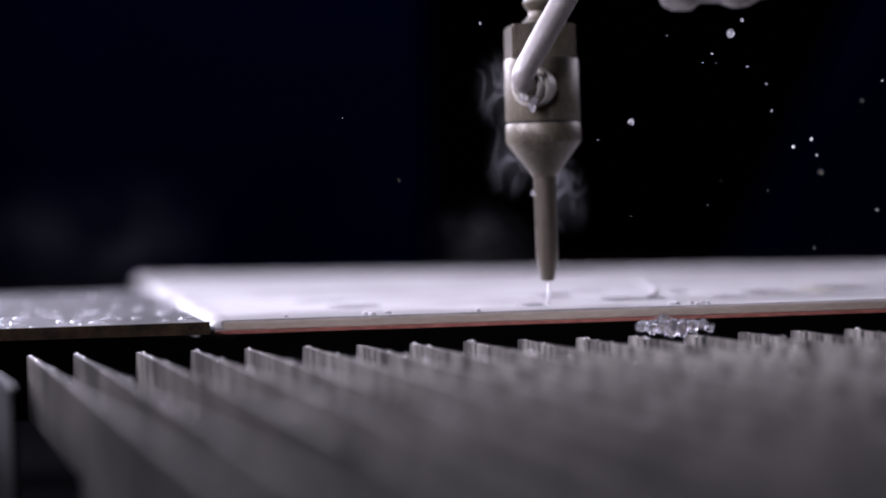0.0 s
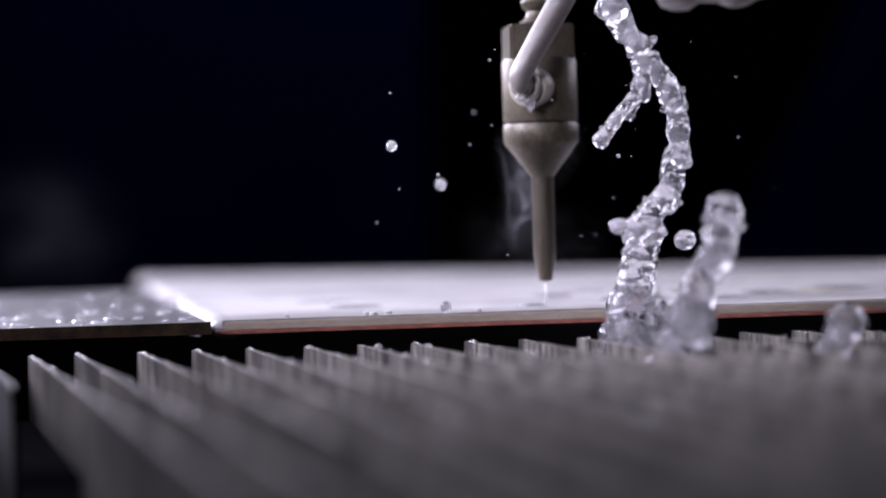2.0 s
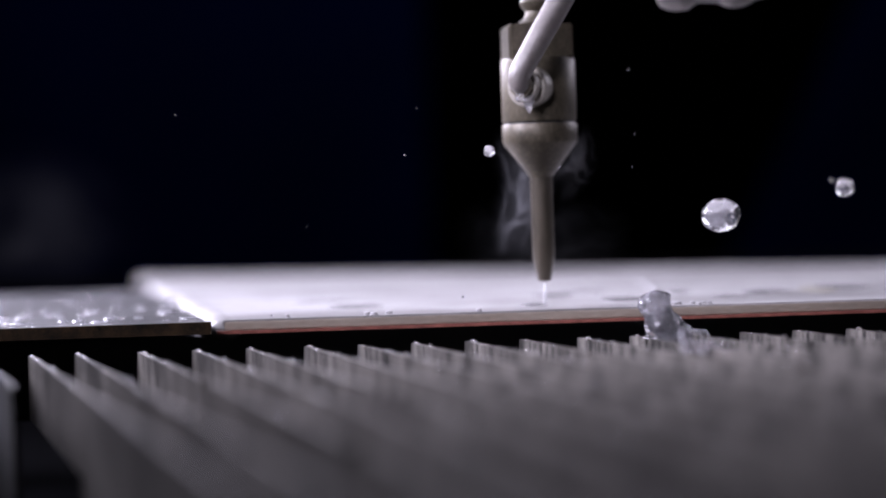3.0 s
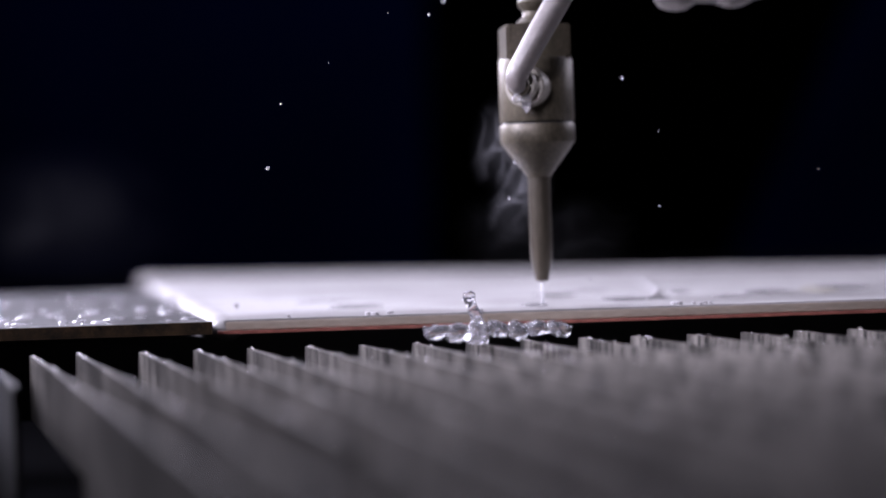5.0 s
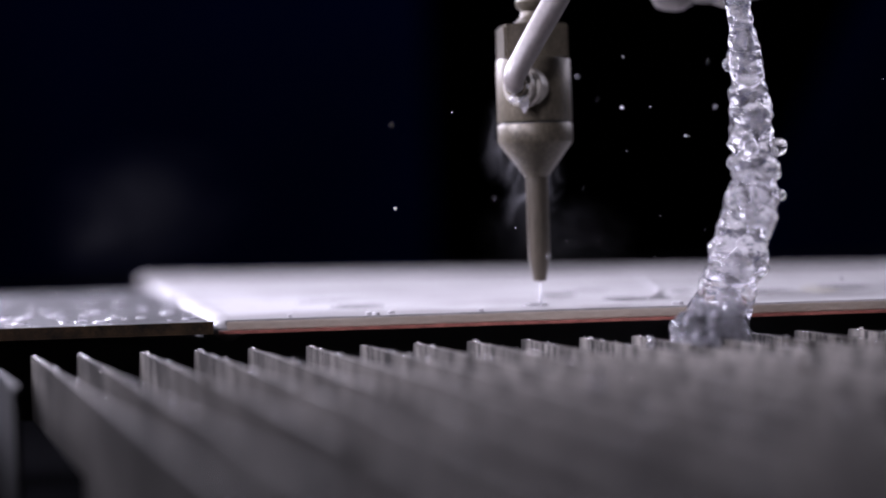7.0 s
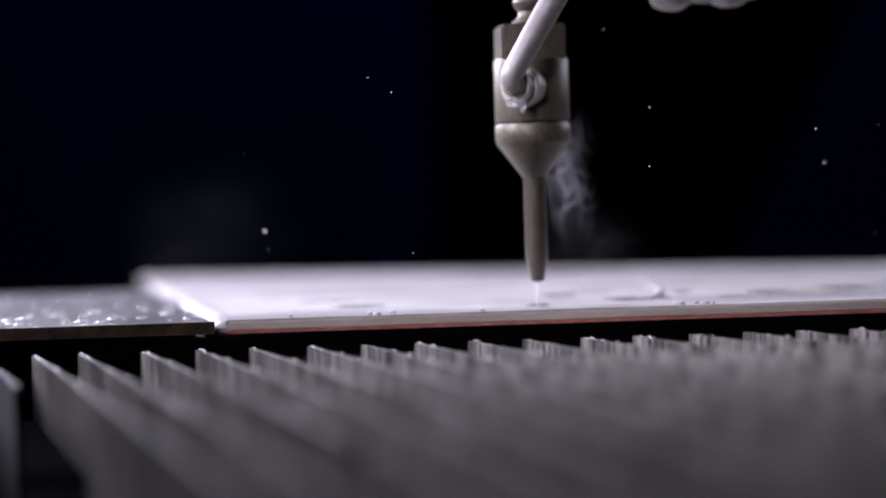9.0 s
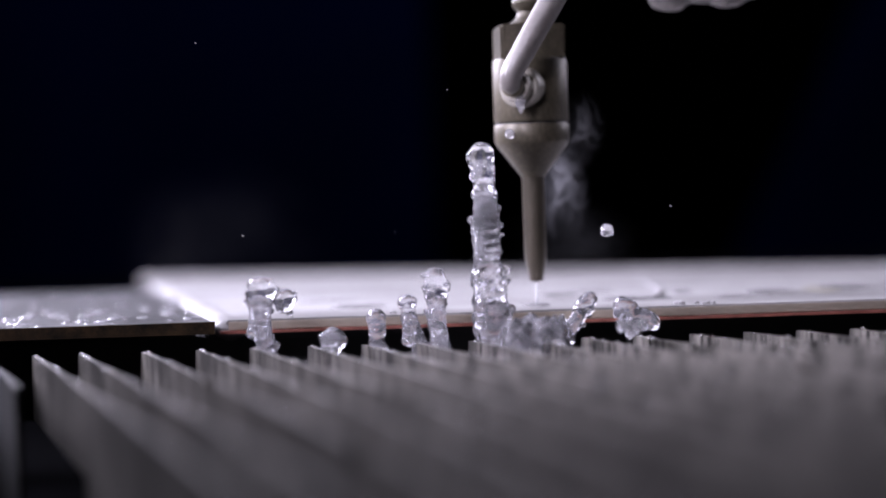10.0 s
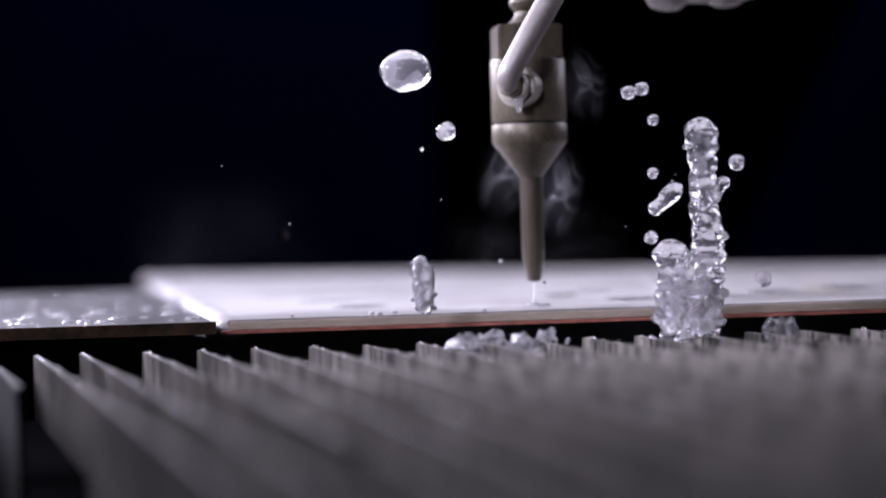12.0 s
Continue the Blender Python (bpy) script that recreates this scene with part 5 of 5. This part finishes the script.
s.at(11.5, 0.77, 83.7, -1.8, 85.2, 14.9, 84.7, 31.7, 83.1, 48.4, 83.1, 63.1, 87.0, 75.0)
s.at(11.8, 0.77, 86.7, -1.9, 89.3, 12.7, 91.8, 29.3, 93.0, 46.0, 92.2, 62.8, 92.3, 78.4)
s.at(12.0, 0.77, 89.8, -3.0, 96.6, 14.5, 95.1, 33.4, 94.5, 50.2, 94.3, 65.8, 94.3, 78.3)

s = Strand("thin twisting strand of clear splashing water", (2.7, 1.9, 2.9))
s.at(10.9, 0.77, 75.7, 6.9, 74.6, 7.9, 73.6, 9.0)
s.at(11.2, 0.77, 74.4, 36.2, 70.3, 38.4, 68.3, 41.6)
s.at(11.5, 0.77, 78.2, 58.6, 71.8, 56.1, 66.9, 53.2)
s.at(11.8, 0.77, 88.4, 54.5, 86.3, 54.6, 85.3, 53.6)
s.at(12.0, 0.77, 90.5, 55.5, 87.8, 55.0, 85.9, 54.6)

s = Strand("thin twisting strand of clear splashing water", (2.3, 1.7, 2.1))
s.at(10.9, 0.77, 79.8, 6.7, 80.9, 7.7, 82.0, 8.7)
s.at(11.2, 0.77, 82.7, 35.9, 84.9, 37.9, 87.1, 41.0)
s.at(11.5, 0.77, 89.9, 54.5, 93.3, 56.5, 97.1, 58.4)
s.at(11.8, 0.77, 96.6, 48.0, 99.3, 50.0, 101.9, 52.0)
s.at(12.0, 0.77, 98.1, 51.1, 100.9, 53.7, 103.7, 56.5)

s = Strand("thin twisting strand of clear splashing water", (6.3, 6.7, 5.8, 4.2))
s.at(10.9, 0.77, 83.5, -12.3, 84.5, -11.2, 85.6, -10.2, 86.7, -9.2)
s.at(11.2, 0.77, 83.6, -3.9, 84.8, 0.3, 86.0, 4.4, 87.2, 8.6)
s.at(11.5, 0.77, 88.9, -2.0, 93.4, 10.5, 97.4, 25.0, 93.1, 35.6)
s.at(11.8, 0.77, 85.7, -1.9, 82.9, 10.8, 81.2, 23.4, 80.4, 31.8)
s.at(12.0, 0.77, 82.5, -1.7, 81.8, 10.8, 83.3, 23.4, 81.5, 33.9)

s = Strand("thin twisting strand of clear splashing water", (1.4, 1.0, 1.3))
s.at(11.1, 0.77, 5.3, 63.5, 4.4, 67.7, 3.7, 70.9)
s.at(11.3, 0.77, 4.9, 53.1, 3.1, 61.5, 1.6, 66.8)
s.at(11.5, 0.77, 4.2, 37.5, 1.7, 50.1, -0.7, 66.9)
s.at(11.65, 0.77, 3.1, 17.6, 0.9, 28.2, -1.7, 38.7)
s.at(11.85, 0.77, 1.8, -20.0, -0.7, -18.9, -3.6, -17.8)

drop(2.51, 0.77, 1.0, [(9.8, 52.1, 14.8), (10.0, 58.8, 39.2), (10.3, 68.2, 66.7), (10.5, 73.7, 78.6), (11.0, 90.0, 88.3), (11.5, 105.1, 65.5), (11.75, 111.1, 43.3), (12.0, 116.0, 19.1)])
drop(6.18, 0.76, 1.2, [(0.5, 51.9, 8.2), (0.8, 53.9, 75.2), (1.0, 56.7, 98.7), (1.2, 62.3, 117.0), (1.5, 68.0, 135.3), (2.0, 76.2, 139.1), (2.5, 89.7, 113.1), (2.8, 96.4, 75.7), (3.0, 101.0, 43.4), (3.2, 106.0, 3.4), (3.4, 109.1, -30.9)])
drop(3.41, 0.74, 1.0, [(0.5, 64.4, 3.0), (0.9, 80.4, 68.8), (1.3, 95.7, 114.3), (1.8, 108.1, 131.8), (2.3, 119.7, 121.5), (2.6, 131.1, 99.1), (2.8, 136.6, 82.9), (3.0, 142.7, 52.3), (3.2, 148.7, 14.3), (3.4, 151.5, -26.1)])
drop(3.73, 0.765, 1.1, [(1.6, 63.9, 55.3), (2.0, 88.5, 34.8), (2.3, 103.8, 6.2), (2.5, 111.2, -23.2)])
drop(2.81, 0.74, 1.2, [(1.5, 65.7, 51.2), (1.75, 63.6, 49.3), (2.0, 62.3, 41.3), (2.4, 62.2, 9.1), (2.6, 61.3, -19.1)])
drop(3.94, 0.765, 1.0, [(5.75, 77.9, 32.0), (6.0, 73.6, 47.1), (6.25, 75.3, 50.8), (6.5, 79.2, 42.8), (6.8, 82.6, 19.4), (7.1, 85.5, -18.2)])
drop(2.28, 0.765, 1.0, [(5.8, 110.2, 35.1), (6.0, 104.7, 60.2), (6.25, 108.8, 60.1), (6.5, 112.5, 48.5), (6.8, 115.8, 18.3), (7.1, 118.7, -23.4)])
drop(7.67, 0.765, 1.25, [(10.15, 16.4, -15.9), (10.3, 15.3, 2.9), (10.4, 11.9, 71.5), (10.5, 9.2, 135.7), (10.9, 1.7, 142.1), (11.2, -4.3, 138.2), (11.5, -5.6, 132.5), (11.8, -11.0, 119.5), (12.0, -14.0, 99.9)])
drop(3.53, 0.765, 1.0, [(11.2, 14.2, 50.7), (11.5, 17.5, 71.4), (11.75, 8.7, 77.9), (12.0, 0.2, 77.5)])
drop(2.49, 0.765, 1.2, [(11.2, 63.1, 55.4), (11.5, 63.6, 74.6), (11.8, 66.0, 86.3), (12.0, 67.5, 89.4)])
drop(2.49, 0.765, 1.2, [(11.2, 69.4, 57.2), (11.5, 68.5, 76.7), (11.8, 70.8, 88.2), (12.0, 72.3, 90.7)])
drop(2.07, 0.765, 1.0, [(11.2, 72.3, 53.0), (11.5, 72.7, 72.9), (11.8, 75.1, 78.8), (12.0, 76.3, 79.2)])
drop(2.07, 0.765, 1.0, [(11.2, 70.9, 40.6), (11.5, 71.3, 67.9), (11.8, 74.3, 67.4), (12.0, 75.5, 59.7)])
drop(2.90, 0.765, 1.0, [(11.2, 92.1, 19.1), (11.5, 99.1, 47.9), (11.8, 104.0, 62.3), (12.0, 106.5, 62.6)])
drop(2.49, 0.765, 1.0, [(11.2, 69.1, 15.7), (11.5, 69.1, 29.0), (11.8, 72.8, 36.4), (12.0, 74.2, 36.1)])
drop(2.90, 0.765, 1.0, [(11.5, 101.4, 20.9), (11.8, 110.8, 24.7), (12.0, 115.2, 19.4)])
drop(4.15, 0.765, 1.0, [(10.2, 39.7, -2.1), (10.5, 39.0, 12.5), (10.8, 38.6, 0.1), (11.0, 38.0, -18.7)])
drop(4.53, 0.76, 1.0, [(10.2, 59.0, -4.4), (10.5, 61.1, -0.3), (10.8, 61.8, -8.6), (11.0, 62.5, -19.0)])
drop(1.45, 0.765, 1.0, [(0.0, 107.9, 109.8), (0.3, 113.1, 99.3), (0.6, 117.6, 76.4), (0.9, 121.7, 43.0), (1.2, 124.7, 1.4), (1.4, 125.9, -27.8)])
drop(1.24, 0.765, 1.0, [(0.0, 70.5, 78.7), (0.3, 71.8, 69.6), (0.6, 72.2, 50.9), (0.9, 73.3, 19.7), (1.2, 73.1, -19.8)])
drop(1.66, 0.765, 1.0, [(0.3, 112.0, -10.7), (0.5, 113.6, 3.4), (0.8, 120.1, 13.6), (1.0, 124.6, 13.7), (1.2, 129.0, 7.9), (1.5, 132.5, -13.5), (1.7, 134.0, -32.3)])
drop(1.87, 0.765, 1.0, [(0.3, 120.3, -11.0), (0.5, 121.5, 1.9), (0.7, 123.6, -2.7), (0.9, 124.1, -21.5)])
drop(1.87, 0.765, 1.0, [(0.3, 127.6, -11.2), (0.5, 127.9, 1.3), (0.7, 130.9, -3.0), (0.9, 131.3, -21.8)])
drop(2.28, 0.765, 1.0, [(0.6, 32.0, 25.2), (0.8, 40.3, 79.3), (1.0, 43.6, 99.9), (1.2, 45.0, 111.8), (1.5, 47.5, 128.3), (2.0, 49.5, 128.2), (2.5, 47.3, 62.1), (2.8, 44.8, -16.8)])
drop(2.07, 0.765, 1.0, [(0.6, 23.2, 8.9), (0.8, 19.5, 57.8), (1.0, 14.8, 72.9), (1.2, 8.4, 82.8), (1.5, -1.0, 88.3), (1.8, -8.8, 84.7), (2.0, -18.0, 72.7), (2.5, -28.4, 36.6), (2.9, -38.4, -16.1)])
drop(1.66, 0.765, 1.0, [(0.6, 22.1, 8.9), (0.8, 18.0, 44.8), (1.0, 13.2, 51.6), (1.2, 8.3, 52.8), (1.5, 1.2, 46.6), (1.8, -3.5, 26.4), (2.1, -9.2, -17.1)])
drop(1.66, 0.765, 1.0, [(0.6, 20.0, 9.0), (0.8, 17.0, 44.0), (1.0, 8.7, 51.1), (1.2, 0.6, 53.1), (1.5, -10.9, 47.4), (1.8, -20.1, 27.0), (2.1, -27.9, -16.5)])
drop(1.98, 0.73, 1.0, [(1.0, 46.5, 32.0), (1.2, 43.4, 61.8), (1.5, 7.5, 78.3), (2.0, -0.4, 58.0), (2.5, -12.2, 4.2), (2.7, -15.0, -19.6)])
drop(2.07, 0.765, 1.0, [(1.8, -7.0, -17.2), (2.2, 7.2, 38.5), (2.5, 19.4, 45.4), (2.8, 18.3, 65.1), (3.0, 17.6, 69.7), (3.2, 15.8, 41.6), (3.6, 11.3, -19.9)])
drop(1.98, 0.812, 1.0, [(0, 33.4, 91.2), (5, 29.7, 90.9), (9.2, 26.2, 88.8), (9.8, 25.7, 83.8), (10.0, 25.4, 77.0), (10.2, 24.7, 63.3), (10.4, 23.6, 37.0), (10.6, 22.0, -2.7), (10.8, 20.8, -33.7)])

for splash in PENDING:
    splash.build()


def spray():
    """Fine spray: small drops that rise from the tank, hang and fall, all through the clip."""
    rng = random.Random(3)
    for i in range(210):
        burst = rng.choice((0.3, 0.3, 0.4, 5.3, 5.4, 9.75, 9.8, -1.2, -1.0, -0.9, 3.6, 7.6, 8.2, 4.2, 2.0))
        home = {0.3: 0.06, 0.4: 0.06, 5.3: 0.09, 5.4: 0.09, 9.75: 0.0, 9.8: 0.01, -1.0: 0.12, -0.9: 0.13}.get(burst, rng.uniform(-0.1, 0.16))
        t0 = burst + rng.uniform(0, 0.3)
        life = rng.uniform(1.6, 3.2)
        x0, y0 = home + rng.uniform(-0.02, 0.02), 0.77 + rng.uniform(-0.06, 0.06)
        vx, top = rng.gauss(0, 0.03), rng.uniform(0.02, 0.16)
        r = 0.00018 + rng.random() ** 3 * 0.0007

        def where(t):
            u = (t - t0) / life
            return (x0 + vx * (t - t0), y0, -0.05 + (top + 0.05) * 4 * u * (1 - u), 0)

        a, b = max(0.0, t0), min(12.0, t0 + life)
        ob = new("spray_drop", BEADS[i % 4])
        tagged(ob, "tiny bright drop of spray in the air", "water drop", "fine spray")
        ob.scale = (r, r, r)
        MOVES.append((ob, rows_of(where, a, b)))


spray()


# ---- mist ----
def mist_material(name, strength, grain, folds):
    m = bpy.data.materials.new(name)
    m.use_nodes = True
    nt = m.node_tree
    nt.nodes.remove(nt.nodes["Principled BSDF"])
    out = nt.nodes["Material Output"]
    tc = nt.nodes.new("ShaderNodeTexCoord")
    ball = nt.nodes.new("ShaderNodeTexGradient")
    ball.gradient_type = "QUADRATIC_SPHERE"
    n = nt.nodes.new("ShaderNodeTexNoise")
    n.inputs["Scale"].default_value, n.inputs["Detail"].default_value, n.inputs["Distortion"].default_value = grain, 1.0, 1.5
    nt.links.new(tc.outputs["Object"], ball.inputs["Vector"])
    nt.links.new(tc.outputs["Object"], n.inputs["Vector"])
    # thin bright folds of the veil, on a faint even haze
    fold = nt.nodes.new("ShaderNodeMath")
    fold.operation = "SUBTRACT"
    fold.inputs[1].default_value = 0.5
    size = nt.nodes.new("ShaderNodeMath")
    size.operation = "ABSOLUTE"
    nt.links.new(n.outputs[0], fold.inputs[0])
    nt.links.new(fold.outputs[0], size.inputs[0])
    mr = nt.nodes.new("ShaderNodeMapRange")
    mr.inputs["From Min"].default_value, mr.inputs["From Max"].default_value = 0.0, 0.09
    mr.inputs["To Min"].default_value, mr.inputs["To Max"].default_value = 1.0, 1.0 - folds
    nt.links.new(size.outputs[0], mr.inputs["Value"])
    mul = nt.nodes.new("ShaderNodeMath")
    mul.operation = "MULTIPLY"
    nt.links.new(ball.outputs["Fac"], mul.inputs[0])
    nt.links.new(mr.outputs[0], mul.inputs[1])
    gain = nt.nodes.new("ShaderNodeMath")
    gain.operation = "MULTIPLY"
    gain.inputs[1].default_value = strength
    nt.links.new(mul.outputs[0], gain.inputs[0])
    clear = nt.nodes.new("ShaderNodeBsdfTransparent")
    white = nt.nodes.new("ShaderNodeBsdfTranslucent")
    white.inputs[0].default_value = (0.85, 0.85, 0.9, 1)
    mix = nt.nodes.new("ShaderNodeMixShader")
    nt.links.new(gain.outputs[0], mix.inputs[0])
    nt.links.new(clear.outputs[0], mix.inputs[1])
    nt.links.new(white.outputs[0], mix.inputs[2])
    nt.links.new(mix.outputs[0], out.inputs[0])
    return m


WISP = mist_material("thin_mist", 0.13, 0.85, 0.80)
CLOUD = mist_material("soft_mist", 0.008, 0.9, 0.5)


def mist(mat, size, y, drift, label):
    """A thin curved veil of mist that drifts."""
    bm = bmesh.new()
    bmesh.ops.create_grid(bm, x_segments=16, y_segments=16, size=1)
    for v in bm.verts:
        x, z = v.co.x, v.co.y
        v.co = Vector((x, 0.25 * noise.noise(Vector((x * 1.4 + size[0] * 900, z * 1.4, y * 9))) + 0.18 * x * x, z))
    ob = new("mist_wisp", mesh_of("mist_wisp", bm, mat))
    ob.scale = (size[0], size[0], size[1])
    tagged(ob, label, "mist", "wisps of mist")
    MOVES.append((ob, [(t, pose(x / 1000, y, z / 1000, 0, a, 0)) for t, x, z, a in drift]))


W = "thin pale wisp of mist curling round the nozzle"
C = "soft faint cloud of mist above the sheet"
mist(WISP, (0.0126, 0.0218), 0.845, [(0, 29.0, 70.4, 10), (3, 32.7, 63.4, -15), (6, 18.8, 78.8, 20), (9, 46.4, 65.3, -20), (12, 44.3, 53.9, 10)], W)
mist(WISP, (0.0113, 0.0180), 0.83, [(0, 23.6, 95.0, 0), (3, 51.3, 64.9, 25), (6, 21.5, 68.1, -20), (9, 50.3, 71.7, 15), (12, 54.9, 96.2, -10)], W)
mist(WISP, (0.0138, 0.0230), 0.85, [(0, 47.1, 56.1, -20), (3, 31.2, 45.1, 10), (6, 30.9, 56.6, 30), (9, 49.7, 51.4, -10), (12, 25.2, 63.7, 20)], W)
mist(CLOUD, (0.0283, 0.0212), 0.87, [(0, 14.5, 36.0, 0), (3, 26.8, 33.2, 10), (6, 26.3, 38.0, 0), (9, 63.2, 29.7, -10), (12, 17.7, 31.2, 0)], C)
mist(CLOUD, (0.0310, 0.0215), 0.88, [(0, 18.1, 30.9, 0), (3, 53.3, 32.1, -10), (6, 55.2, 34.4, 0), (9, 52.0, 32.1, 10), (12, 51.4, 32.2, 0)], C)
mist(CLOUD, (0.0811, 0.0529), 1.3, [(0, -255.1, 28.4, 0), (3, -255.3, 49.6, 10), (6, -206.9, 48.0, 0), (7.2, -182.5, 50.7, -10), (9, -144.8, 38.9, 0), (12, -131.9, 31.4, 5)], C)
mist(CLOUD, (0.0542, 0.0508), 1.25, [(0, -180.7, 34.1, 0), (3, -246.0, 36.3, 10), (6, -226.1, 49.2, 0), (9, -156.6, 26.5, 10), (12, -157.5, 26.6, 5)], C)



def motions():
    for thing in (HEAD_THING, COUPLING):
        x, y, z = thing.location
        walk(thing, [(t, pose(x - 0.00067 * t, y, z)) for t in (0, 3, 6, 9, 12)])
    for thing, rows in MOVES:
        walk(thing, rows)


motions()
